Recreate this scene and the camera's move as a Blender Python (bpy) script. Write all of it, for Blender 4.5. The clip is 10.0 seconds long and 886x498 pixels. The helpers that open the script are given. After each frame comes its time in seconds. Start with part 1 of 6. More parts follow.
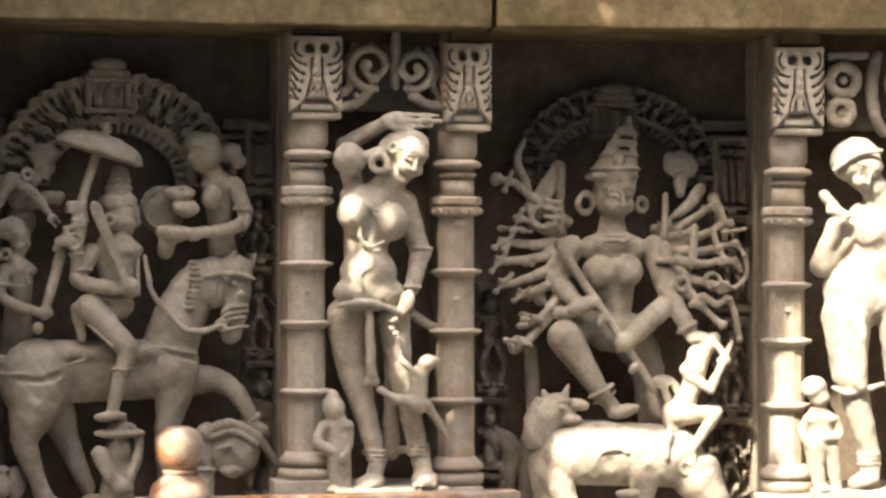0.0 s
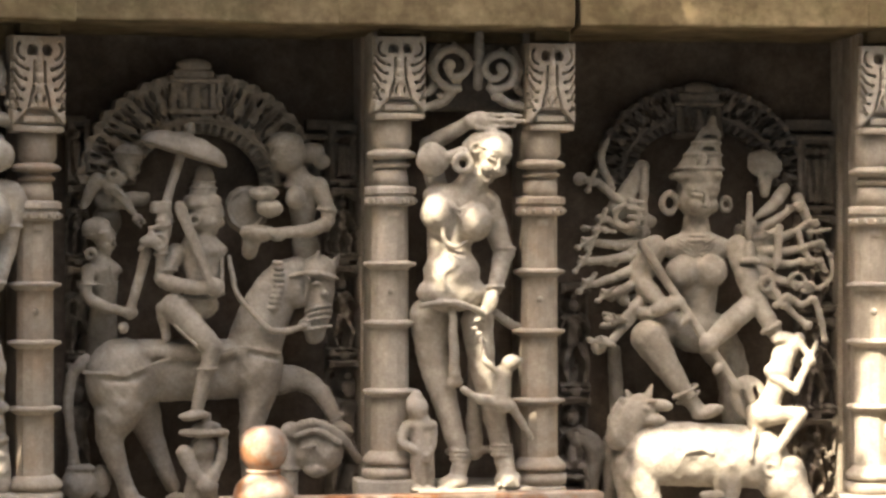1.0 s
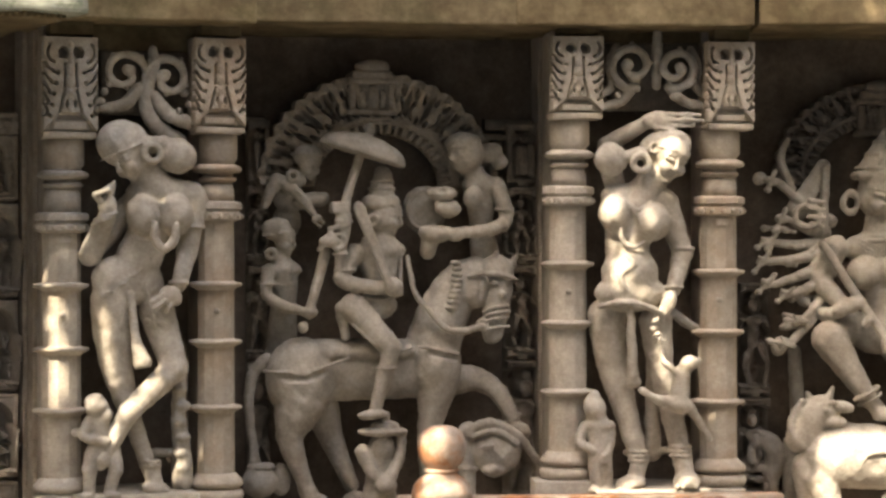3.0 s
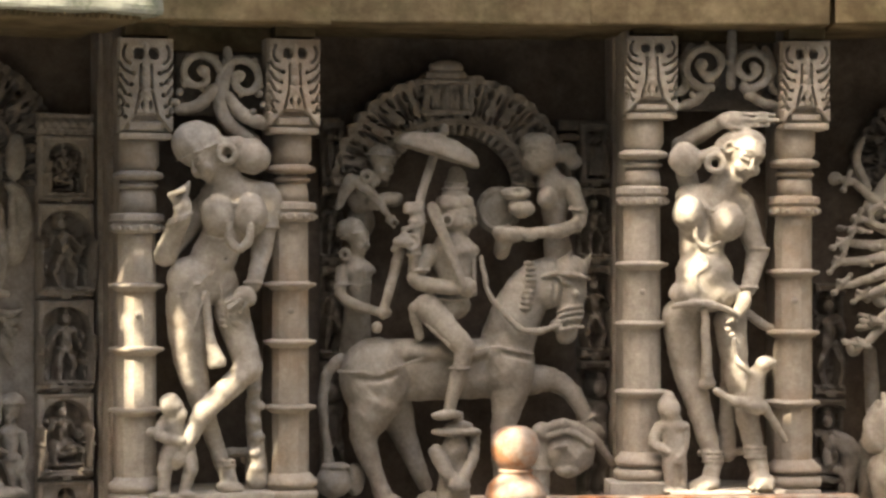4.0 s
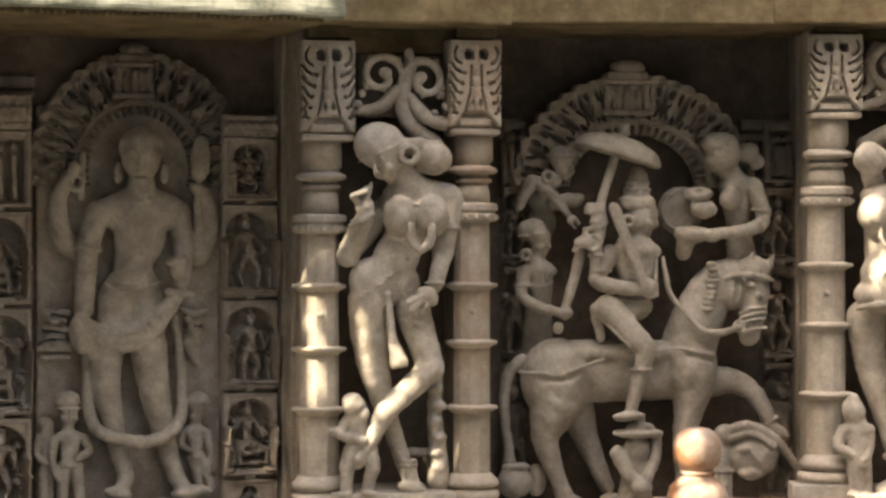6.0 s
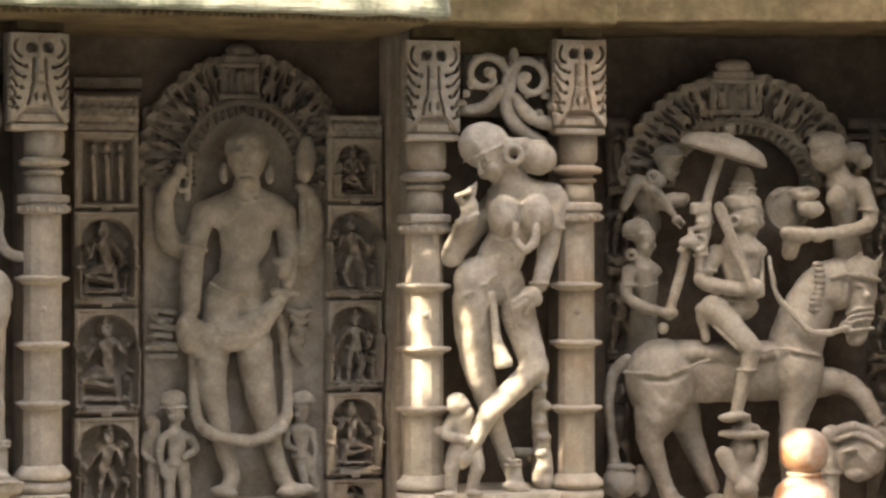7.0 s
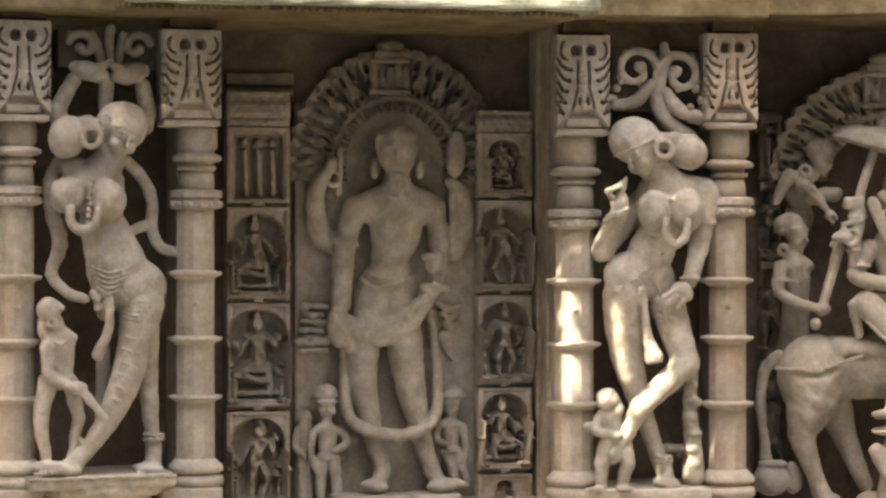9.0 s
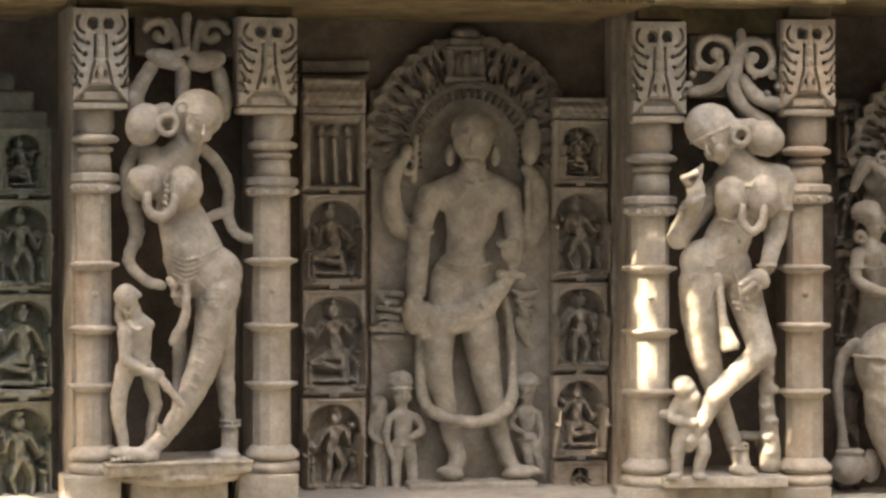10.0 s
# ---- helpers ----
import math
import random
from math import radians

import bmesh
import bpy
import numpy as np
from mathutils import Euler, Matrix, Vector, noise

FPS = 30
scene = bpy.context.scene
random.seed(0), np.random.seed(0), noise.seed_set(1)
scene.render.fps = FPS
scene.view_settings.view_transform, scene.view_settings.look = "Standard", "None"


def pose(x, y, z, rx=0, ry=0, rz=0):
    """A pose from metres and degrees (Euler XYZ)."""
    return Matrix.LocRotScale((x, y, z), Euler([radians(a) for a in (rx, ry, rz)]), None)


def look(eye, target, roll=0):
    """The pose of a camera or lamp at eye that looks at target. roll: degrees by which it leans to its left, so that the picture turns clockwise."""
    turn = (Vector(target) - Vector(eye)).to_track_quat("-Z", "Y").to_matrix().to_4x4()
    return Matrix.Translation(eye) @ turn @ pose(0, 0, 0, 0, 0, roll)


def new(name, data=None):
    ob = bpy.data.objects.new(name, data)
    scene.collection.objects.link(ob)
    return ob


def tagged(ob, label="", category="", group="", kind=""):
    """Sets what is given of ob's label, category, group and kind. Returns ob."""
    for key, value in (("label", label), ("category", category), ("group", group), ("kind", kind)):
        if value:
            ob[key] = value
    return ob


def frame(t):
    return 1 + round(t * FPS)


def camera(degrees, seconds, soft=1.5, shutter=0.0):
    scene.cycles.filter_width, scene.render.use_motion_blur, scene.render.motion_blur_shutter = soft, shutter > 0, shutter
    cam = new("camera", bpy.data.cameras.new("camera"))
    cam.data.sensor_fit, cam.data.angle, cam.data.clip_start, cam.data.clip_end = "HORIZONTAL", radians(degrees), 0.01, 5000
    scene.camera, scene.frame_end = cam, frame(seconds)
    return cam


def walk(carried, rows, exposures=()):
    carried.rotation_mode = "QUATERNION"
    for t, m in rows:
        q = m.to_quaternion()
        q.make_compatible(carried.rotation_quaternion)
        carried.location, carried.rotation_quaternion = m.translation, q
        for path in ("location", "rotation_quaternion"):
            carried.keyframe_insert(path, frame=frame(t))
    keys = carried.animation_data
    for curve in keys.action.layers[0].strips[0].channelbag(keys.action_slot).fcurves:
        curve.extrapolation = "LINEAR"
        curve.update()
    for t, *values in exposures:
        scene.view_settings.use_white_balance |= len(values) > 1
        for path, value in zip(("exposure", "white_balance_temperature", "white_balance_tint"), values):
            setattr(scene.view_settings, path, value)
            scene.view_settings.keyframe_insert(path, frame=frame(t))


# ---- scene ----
# The camera stands across the well shaft and pans to its left.
EYE = 2.3
cam = camera(22.0, 10.0, soft=2.8)
ROWS = [
    (0.0, 0.000, 0.000), (0.5, 0.956, -0.002), (1.0, 2.092, 0.000), (1.5, 3.131, -0.005), (2.0, 4.537, 0.006),
    (2.5, 5.580, 0.004), (4.0, 8.413, 0.010), (4.5, 9.306, 0.011), (5.0, 10.715, 0.017), (5.5, 11.756, 0.023),
    (7.0, 15.593, 0.026), (7.5, 16.562, 0.017), (8.0, 17.475, 0.017), (8.5, 18.355, 0.002), (9.0, 19.361, -0.099),
    (9.5, 20.336, -0.316), (10.0, 21.257, -0.424),
]
walk(cam, [(t, pose(0, 0, EYE, 90 + pitch, 0, yaw)) for t, yaw, pitch in ROWS], [(0.0, 3.15, 7450, 10), (2.5, 3.2, 7600, 10), (4.5, 3.2, 7700, 10), (5.5, 3.1, 7800, 10), (7.0, 3.72, 8000, 10), (9.0, 3.8, 8000, 10), (10.0, 3.85, 8000, 10)])

# ---- light: open sky above the shaft, one sun from the upper left ----
SUN = Vector((-0.36, -0.66, 0.80)).normalized()
world = bpy.data.worlds.new("sky")
scene.world = world
world.use_nodes = True
wn = world.node_tree.nodes
sky = wn.new("ShaderNodeTexSky")
sky.sky_type, sky.sun_disc = "NISHITA", False
sky.sun_elevation = math.asin(SUN.z)
sky.sun_rotation = math.atan2(SUN.x, SUN.y)
sky.air_density, sky.dust_density = 1.0, 3.0
world.node_tree.links.new(sky.outputs[0], wn["Background"].inputs[0])
wn["Background"].inputs[1].default_value = 0.15
sun = new("sun", bpy.data.lights.new("sun", "SUN"))
sun.data.energy, sun.data.angle, sun.data.color = 1.9, radians(0.15), (1.0, 0.94, 0.84)
sun.matrix_world = look(SUN * 30, (0, 0, 0))


# ---- materials ----
def stone(name, dark, light, stain, rough=0.85, grain=60.0, bump=0.32, pits=0.2, stain_at=0.56, stain_scale=2.6):
    """Weathered sandstone: two tones, stains, grain and fine pits."""
    m = bpy.data.materials.new(name)
    m.use_nodes = True
    n, l = m.node_tree.nodes, m.node_tree.links
    bsdf = n["Principled BSDF"]
    co = n.new("ShaderNodeTexCoord")
    info = n.new("ShaderNodeObjectInfo")
    shift = n.new("ShaderNodeVectorMath")
    shift.operation = "MULTIPLY_ADD"
    l.new(info.outputs["Random"], shift.inputs[0])
    shift.inputs[1].default_value = (7.0, 5.0, 9.0)
    l.new(co.outputs["Object"], shift.inputs[2])

    def tex(scale, detail, rough_=0.6):
        t = n.new("ShaderNodeTexNoise")
        t.inputs["Scale"].default_value, t.inputs["Detail"].default_value, t.inputs["Roughness"].default_value = scale, detail, rough_
        l.new(shift.outputs[0], t.inputs["Vector"])
        return t.outputs["Fac"]

    def ramp(fac, a, b, ca, cb):
        r = n.new("ShaderNodeValToRGB")
        r.color_ramp.elements[0].position, r.color_ramp.elements[1].position = a, b
        r.color_ramp.elements[0].color, r.color_ramp.elements[1].color = (*ca, 1), (*cb, 1)
        l.new(fac, r.inputs[0])
        return r.outputs[0]

    def mix(fac, a, b, how="MIX"):
        x = n.new("ShaderNodeMix")
        x.data_type, x.blend_type = "RGBA", how
        for sock, v in ((0, fac), (6, a), (7, b)):
            if isinstance(v, (float, int)):
                x.inputs[sock].default_value = v
            elif isinstance(v, tuple):
                x.inputs[sock].default_value = (*v, 1)
            else:
                l.new(v, x.inputs[sock])
        return x.outputs[2]

    base = ramp(tex(6.0, 6), 0.36, 0.66, dark, light)
    patch = ramp(tex(stain_scale, 5, 0.7), stain_at, stain_at + 0.16, (0, 0, 0), (0.75, 0.75, 0.75))
    col = mix(patch, base, stain)
    speck = ramp(tex(grain * 1.6, 3), 0.35, 0.7, (0.80, 0.80, 0.80), (1.12, 1.12, 1.12))
    col = mix(0.35, col, speck, "MULTIPLY")
    mottle = ramp(tex(24.0, 5, 0.7), 0.34, 0.68, (0.80, 0.79, 0.77), (1.08, 1.08, 1.07))
    col = mix(0.7, col, mottle, "MULTIPLY")
    tone = ramp(info.outputs["Random"], 0.0, 1.0, (0.90, 0.90, 0.92), (1.05, 1.03, 1.0))
    col = mix(1.0, col, tone, "MULTIPLY")
    l.new(col, bsdf.inputs["Base Color"])
    bsdf.inputs["Roughness"].default_value = rough
    bsdf.inputs["Specular IOR Level"].default_value = 0.25
    vor = n.new("ShaderNodeTexVoronoi")
    vor.inputs["Scale"].default_value = grain * 0.8
    l.new(shift.outputs[0], vor.inputs["Vector"])
    add = n.new("ShaderNodeMath")
    add.operation = "MULTIPLY_ADD"
    l.new(vor.outputs["Distance"], add.inputs[0])
    add.inputs[1].default_value = pits
    l.new(tex(grain * 0.5, 6, 0.65), add.inputs[2])
    bp = n.new("ShaderNodeBump")
    bp.inputs["Strength"].default_value, bp.inputs["Distance"].default_value = bump, 0.006
    l.new(add.outputs[0], bp.inputs["Height"])
    l.new(bp.outputs[0], bsdf.inputs["Normal"])
    return m


STONE = stone("carved_sandstone", (0.34, 0.300, 0.246), (0.50, 0.455, 0.385), (0.33, 0.275, 0.21))
SHAFT = stone("pillar_sandstone", (0.38, 0.335, 0.275), (0.48, 0.432, 0.362), (0.38, 0.295, 0.215))
WARM_SHAFT = stone("reddish_pillar_sandstone", (0.37, 0.318, 0.255), (0.46, 0.405, 0.33), (0.37, 0.275, 0.195), stain_at=0.5)
# Shade of the niche and recess backs is put into this colour.
BACK = stone("shade_dark_stone", (0.115, 0.090, 0.069), (0.19, 0.152, 0.117), (0.08, 0.063, 0.049))
# Recessed carvings: their shade is painted in as a darker tone.
DIM = stone("shade_toned_carved_stone", (0.20, 0.170, 0.136), (0.29, 0.252, 0.206), (0.14, 0.115, 0.09))
# Darker copy of carved_sandstone for niche statues, with their shade in its colour.
SHADED = stone("shaded_sandstone", (0.28, 0.246, 0.200), (0.42, 0.380, 0.318), (0.27, 0.222, 0.168))
PANEL = stone("brownish_carved_stone", (0.33, 0.282, 0.228), (0.44, 0.385, 0.318), (0.24, 0.19, 0.14))
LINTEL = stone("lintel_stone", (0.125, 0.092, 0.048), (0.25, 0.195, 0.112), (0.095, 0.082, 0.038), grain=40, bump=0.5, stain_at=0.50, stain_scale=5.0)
PAVING = stone("paving_stone", (0.20, 0.185, 0.155), (0.27, 0.25, 0.21), (0.15, 0.135, 0.11))
MOSSY = stone("greenish_carved_stone", (0.20, 0.205, 0.165), (0.30, 0.295, 0.24), (0.13, 0.145, 0.105))
# Stone of the unseen walls, coloured dark to cut bounced light.
LOW_BOUNCE = stone("low_bounce_stone", (0.10, 0.093, 0.082), (0.15, 0.14, 0.124), (0.075, 0.07, 0.062))
# Greenish lichen tone; dark flecks colour in the shade of carved gaps.
LEDGE = stone("lichened_stone", (0.27, 0.285, 0.225), (0.50, 0.51, 0.43), (0.10, 0.12, 0.075), grain=22, bump=1.0, stain_at=0.46, stain_scale=24.0)
TERRACOTTA = stone("reddened_stone", (0.30, 0.22, 0.165), (0.47, 0.39, 0.32), (0.40, 0.15, 0.045), grain=50, stain_at=0.45, stain_scale=8.0)


# ---- building tools ----
class Draft:
    """The elevation drawing of one stretch of the wall: x to the right, y down, d out of the wall, in units of about 2 mm.
    The wall bends round the shaft, so each stretch has its own place and heading."""
    LEAN = math.tan(radians(10))

    def __init__(self, X, Y, heading, x0, horizon, kx, kz):
        self.m = pose(X, Y, EYE, 0, 0, heading)
        self.x0, self.hor, self.kx, self.k = x0, horizon, kx, kz
        self.reach = math.hypot(X, Y) * math.cos(radians(10))

    def at(self, x, y, d=0.0):
        """A point of the drawing that stands d out, in the stretch's own metres (x right, y into the wall, z up)."""
        D = d * self.k
        q = 1 - D / self.reach
        return np.array(((x - self.x0) * self.kx * q - D * self.LEAN, -D, (self.hor - y) * self.k * q))


C = Draft(1.362, 8.124, 0.49, 1460, 441.0, 0.0020173, 0.0020143)
DD = Draft(0.623, 8.085, 5.59, 1095, 441.0, 0.0020295, 0.0020046)
B = Draft(-0.182, 7.966, 11.31, 1085, 441.3, 0.0019948, 0.0019700)
H = Draft(-1.074, 7.733, 17.91, 620, 441.3, 0.0019624, 0.0019342)
A = Draft(-1.865, 7.430, 24.09, 1085, 441.1, 0.0019179, 0.0018941)
V = Draft(-2.643, 7.028, 30.61, 625, 441.1, 0.0018873, 0.0018601)
Z = Draft(-3.413, 6.506, 37.68, 330, 411.0, 0.0018265, 0.0018101)
Y = Draft(-3.827, 6.161, 41.85, 30, 410.6, 0.0017644, 0.0017677)


def mesh_of(name, verts, faces, material, smooth=True):
    me = bpy.data.meshes.new(name)
    me.from_pydata([tuple(v) for v in verts], [], [tuple(f) for f in faces])
    me.materials.append(material)
    me.polygons.foreach_set("use_smooth", [smooth] * len(me.polygons))
    me.update()
    return me


def thing(name, draft, base, label, category, group="", kind=""):
    """An Empty at the base point (stretch metres) of a thing that has parts."""
    ob = new(name)
    ob.empty_display_size = 0.1
    ob.matrix_world = draft.m @ Matrix.Translation(Vector(base))
    ob["base"] = [float(c) for c in base]
    return tagged(ob, label, category, group, kind)


def part(name, me, parent, label=""):
    """A mesh, given in the stretch's metres, as a part of a thing or of a part."""
    ob = new(name, me)
    ob.parent = parent
    if "base" in parent:
        ob.matrix_basis = Matrix.Translation(-Vector(parent["base"]))
    return tagged(ob, label)


def solo(name, me, draft, label, category, group="", kind=""):
    ob = new(name, me)
    ob.matrix_world = draft.m
    return tagged(ob, label, category, group, kind)


def from_bm(name, bm, material, smooth=False):
    bmesh.ops.recalc_face_normals(bm, faces=bm.faces)
    me = bpy.data.meshes.new(name)
    bm.to_mesh(me)
    bm.free()
    me.materials.append(material)
    me.polygons.foreach_set("use_smooth", [smooth] * len(me.polygons))
    return me


def box_bm(lo, hi, bevel=0.004, wear=0.0, cuts=0, seed=0):
    """A box between two points with worn, bevelled edges."""
    bm = bmesh.new()
    bmesh.ops.create_cube(bm, size=1)
    lo, hi = np.minimum(lo, hi), np.maximum(lo, hi)
    for v in bm.verts:
        v.co = Vector(lo + (np.array(v.co) + 0.5) * (hi - lo))
    if bevel:
        bmesh.ops.bevel(bm, geom=list(bm.edges), offset=bevel, segments=2, affect="EDGES", profile=0.6)
    if cuts:
        long = [e for e in bm.edges if e.calc_length() > 0.08]
        bmesh.ops.subdivide_edges(bm, edges=long, cuts=cuts, use_grid_fill=True)
        for v in bm.verts:
            v.co += noise.noise_vector(v.co * 9 + Vector((seed, 0, 0))) * wear + noise.noise_vector(v.co * 31) * wear * 0.4
    return bm


def block(draft, x0, y0, x1, y1, d0, d1, bevel=0.004, wear=0.0, cuts=0, seed=0, anchor=None):
    """A squared stone between drawing corners, d0 to d1 out; the corners lie on the plane at anchor (its front)."""
    a = d1 if anchor is None else anchor
    p, q = draft.at(x0, y0, a), draft.at(x1, y1, a)
    p[1], q[1] = -d0 * draft.k, -d1 * draft.k
    return box_bm(p, q, bevel, wear, cuts, seed)


def lathe(draft, xc, d, profile, sides=40, flat=False, phase=0.0):
    """A turned stone round the upright axis at xc, d: profile rows of (half width, y) from top to bottom."""
    c = draft.at(xc, draft.hor, d)
    verts, faces = [], []
    n = len(profile)
    for r, y in profile:
        z = draft.at(xc, y, d)[2]
        for i in range(sides):
            a = 2 * math.pi * i / sides + phase
            verts.append((c[0] + r * draft.k * math.cos(a), c[1] + r * draft.k * math.sin(a), z))
    for j in range(n - 1):
        for i in range(sides):
            k = (i + 1) % sides
            faces.append((j * sides + i, (j + 1) * sides + i, (j + 1) * sides + k, j * sides + k))
    faces.append(tuple(reversed(range(sides))))
    faces.append(tuple(range((n - 1) * sides, n * sides)))
    bm = bmesh.new()
    vs = [bm.verts.new(v) for v in verts]
    for f in faces:
        bm.faces.new([vs[i] for i in f])
    return bm


def nets(F, org, h):
    """Smooth surface of the field F < 0 (naive surface nets)."""
    s = F < 0
    nx, ny, nz = F.shape
    cnt = np.zeros((nx - 1, ny - 1, nz - 1), np.int8)
    corners = [(i, j, k) for i in (0, 1) for j in (0, 1) for k in (0, 1)]
    for i, j, k in corners:
        cnt += s[i:nx - 1 + i, j:ny - 1 + j, k:nz - 1 + k]
    act = (cnt > 0) & (cnt < 8)
    ijk = np.argwhere(act)
    idx = np.full(act.shape, -1, np.int64)
    idx[act] = np.arange(len(ijk))
    vals = [F[ijk[:, 0] + i, ijk[:, 1] + j, ijk[:, 2] + k] for i, j, k in corners]
    acc, num = np.zeros((len(ijk), 3)), np.zeros(len(ijk))
    for a in range(8):
        for b in range(a + 1, 8):
            ca, cb = np.array(corners[a]), np.array(corners[b])
            if np.abs(ca - cb).sum() != 1:
                continue
            va, vb = vals[a], vals[b]
            hit = (va < 0) != (vb < 0)
            t = np.where(hit, va / np.where(hit, va - vb, 1), 0)
            acc += np.where(hit[:, None], ca + t[:, None] * (cb - ca), 0)
            num += hit
    verts = org + (ijk + acc / num[:, None]) * h
    quads = []
    for ax in range(3):
        o1, o2 = [(1, 2), (2, 0), (0, 1)][ax]
        lo = [slice(None)] * 3
        hi = [slice(None)] * 3
        lo[ax], hi[ax] = slice(0, -1), slice(1, None)
        e = np.argwhere(s[tuple(lo)] != s[tuple(hi)])
        sh = np.array(F.shape)
        ok = (e[:, o1] > 0) & (e[:, o1] < sh[o1] - 1) & (e[:, o2] > 0) & (e[:, o2] < sh[o2] - 1)
        e = e[ok]
        inside = s[e[:, 0], e[:, 1], e[:, 2]]
        u1, u2 = np.zeros(3, int), np.zeros(3, int)
        u1[o1], u2[o2] = 1, 1
        ring = [e - u1 - u2, e - u2, e, e - u1]
        q = np.stack([idx[c[:, 0], c[:, 1], c[:, 2]] for c in ring], 1)
        q[~inside] = q[~inside][:, ::-1]
        quads.append(q)
    return verts, np.concatenate(quads)


class Carving:
    """A stone body carved out of blended limbs and swellings, in drawing units."""

    def __init__(self, draft, x0, y0, x1, y1, d0, d1, grain=2.6):
        self.draft, self.h = draft, grain * draft.k
        a = np.minimum(draft.at(x0, y1, d1), draft.at(x0, y1, d0))
        b = np.maximum(draft.at(x1, y0, d1), draft.at(x1, y0, d0))
        a[1], b[1] = -d1 * draft.k, -d0 * draft.k
        self.org = a - 2 * self.h
        self.shape = np.ceil((b - a) / self.h).astype(int) + 5
        self.F = np.full(self.shape, 0.03, np.float32)

    def window(self, lo, hi):
        i = np.clip(np.floor((np.array(lo) - self.org) / self.h).astype(int), 0, self.shape)
        j = np.clip(np.ceil((np.array(hi) - self.org) / self.h).astype(int) + 1, 0, self.shape)
        if (j <= i).any():
            return None, None
        ax = [self.org[n] + np.arange(i[n], j[n]) * self.h for n in range(3)]
        return (slice(i[0], j[0]), slice(i[1], j[1]), slice(i[2], j[2])), (ax[0][:, None, None], ax[1][None, :, None], ax[2][None, None, :])

    def put(self, w, dist, k, cut):
        f, k = self.F[w], k * 0.65
        if cut:
            dist = -dist
            g = np.maximum(k - np.abs(f - dist), 0) / max(k, 1e-6)
            self.F[w] = np.maximum(f, dist) + g * g * k * 0.25
            return
        g = np.maximum(k - np.abs(f - dist), 0) / max(k, 1e-6)
        self.F[w] = np.minimum(f, dist) - g * g * k * 0.25

    def ball(self, x, y, d, rx, ry=None, rd=None, turn=0.0, k=5, cut=False):
        ry, rd = ry or rx, rd or rx
        u = self.draft.k
        c, R = self.draft.at(x, y, d), np.array((rx, rd, ry)) * u
        m = max(R) + 14 * u
        w, g = self.window(c - m, c + m)
        if w is None:
            return self
        dx, dy, dz = g[0] - c[0], g[1] - c[1], g[2] - c[2]
        if turn:
            t = radians(turn)
            dx, dz = dx * math.cos(t) - dz * math.sin(t), dx * math.sin(t) + dz * math.cos(t)
        k0 = np.sqrt((dx / R[0]) ** 2 + (dy / R[1]) ** 2 + (dz / R[2]) ** 2)
        k1 = np.sqrt((dx / R[0] ** 2) ** 2 + (dy / R[1] ** 2) ** 2 + (dz / R[2] ** 2) ** 2) + 1e-6
        self.put(w, k0 * (k0 - 1) / k1, k * u, cut)
        return self

    def limb(self, a, b, ra, rb=None, k=5, flat=1.0, cut=False):
        """A tapering limb from a to b (x, y, d); flat squeezes its depth."""
        rb = ra if rb is None else rb
        u = self.draft.k
        p, q = self.draft.at(*a), self.draft.at(*b)
        m = max(ra, rb) * u + 14 * u
        w, g = self.window(np.minimum(p, q) - m, np.maximum(p, q) + m)
        if w is None:
            return self
        e = q - p
        e2 = e.copy()
        dx, dy, dz = g[0] - p[0], g[1] - p[1], g[2] - p[2]
        L = max(float(e2 @ e2), 1e-12)
        t = np.clip((dx * e2[0] + dy * e2[1] + dz * e2[2]) / L, 0, 1)
        dist = np.sqrt((dx - t * e[0]) ** 2 + ((dy - t * e[1]) / flat) ** 2 + (dz - t * e[2]) ** 2) - (ra + (rb - ra) * t) * u
        self.put(w, dist, k * u, cut)
        return self

    def chain(self, *pts, k=5, flat=1.0):
        """A smoothly bending limb through points (x, y, d, r)."""
        p = np.array(pts, float)
        if len(p) > 2:
            q = np.concatenate([[2 * p[0] - p[1]], p, [2 * p[-1] - p[-2]]])
            fine = []
            for i in range(len(p) - 1):
                a, b, c, d = q[i:i + 4]
                for t in (0.0, 0.33, 0.67):
                    fine.append(0.5 * (2 * b + (c - a) * t + (2 * a - 5 * b + 4 * c - d) * t * t + (3 * b - a - 3 * c + d) * t ** 3))
            p = np.array(fine + [p[-1]])
        for a, b in zip(p, p[1:]):
            self.limb(a[:3], b[:3], a[3], b[3], k, flat)
        return self

    def visage(self, x, y, d, w, ahead, up, band=False):
        """A face with brows, lids, nose and lips. x, y, d: its middle; w: half its width; ahead, up: the way it looks and its upright."""
        f = np.array(ahead, float)
        f /= np.linalg.norm(f)
        u = np.array(up, float)
        u -= f * (u @ f)
        u /= np.linalg.norm(u)
        side, mid = np.cross(u, f), np.array((x, y, d), float)

        def at(a, b, e):
            return mid + w * (a * side + b * u + e * f)
        self.limb(at(0, 0.18, 0.08), at(0, -0.55, 0.22), 0.76 * w, 0.46 * w, 4).ball(*at(0, -0.92, 0.42), 0.19 * w, k=4)
        for a in (-1, 1):
            self.ball(*at(a * 0.30, -0.40, 0.46), 0.32 * w, k=4)
            self.ball(*at(a * 0.34, 0.06, 0.90), 0.19 * w, 0.12 * w, 0.16 * w, k=2, cut=True)
            self.limb(at(a * 0.20, 0.03, 0.76), at(a * 0.48, 0.06, 0.62), 0.085 * w, 0.07 * w, 1.5)
            self.limb(at(a * 0.15, -0.05, 0.85), at(a * 0.52, 0.0, 0.68), 0.03 * w, 0.025 * w, 1, cut=True)
            self.limb(at(a * 0.10, 0.20, 0.82), at(a * 0.52, 0.26, 0.64), 0.05 * w, 0.04 * w, 2)
            self.ball(*at(a * 0.10, -0.33, 0.88), 0.075 * w, k=2)
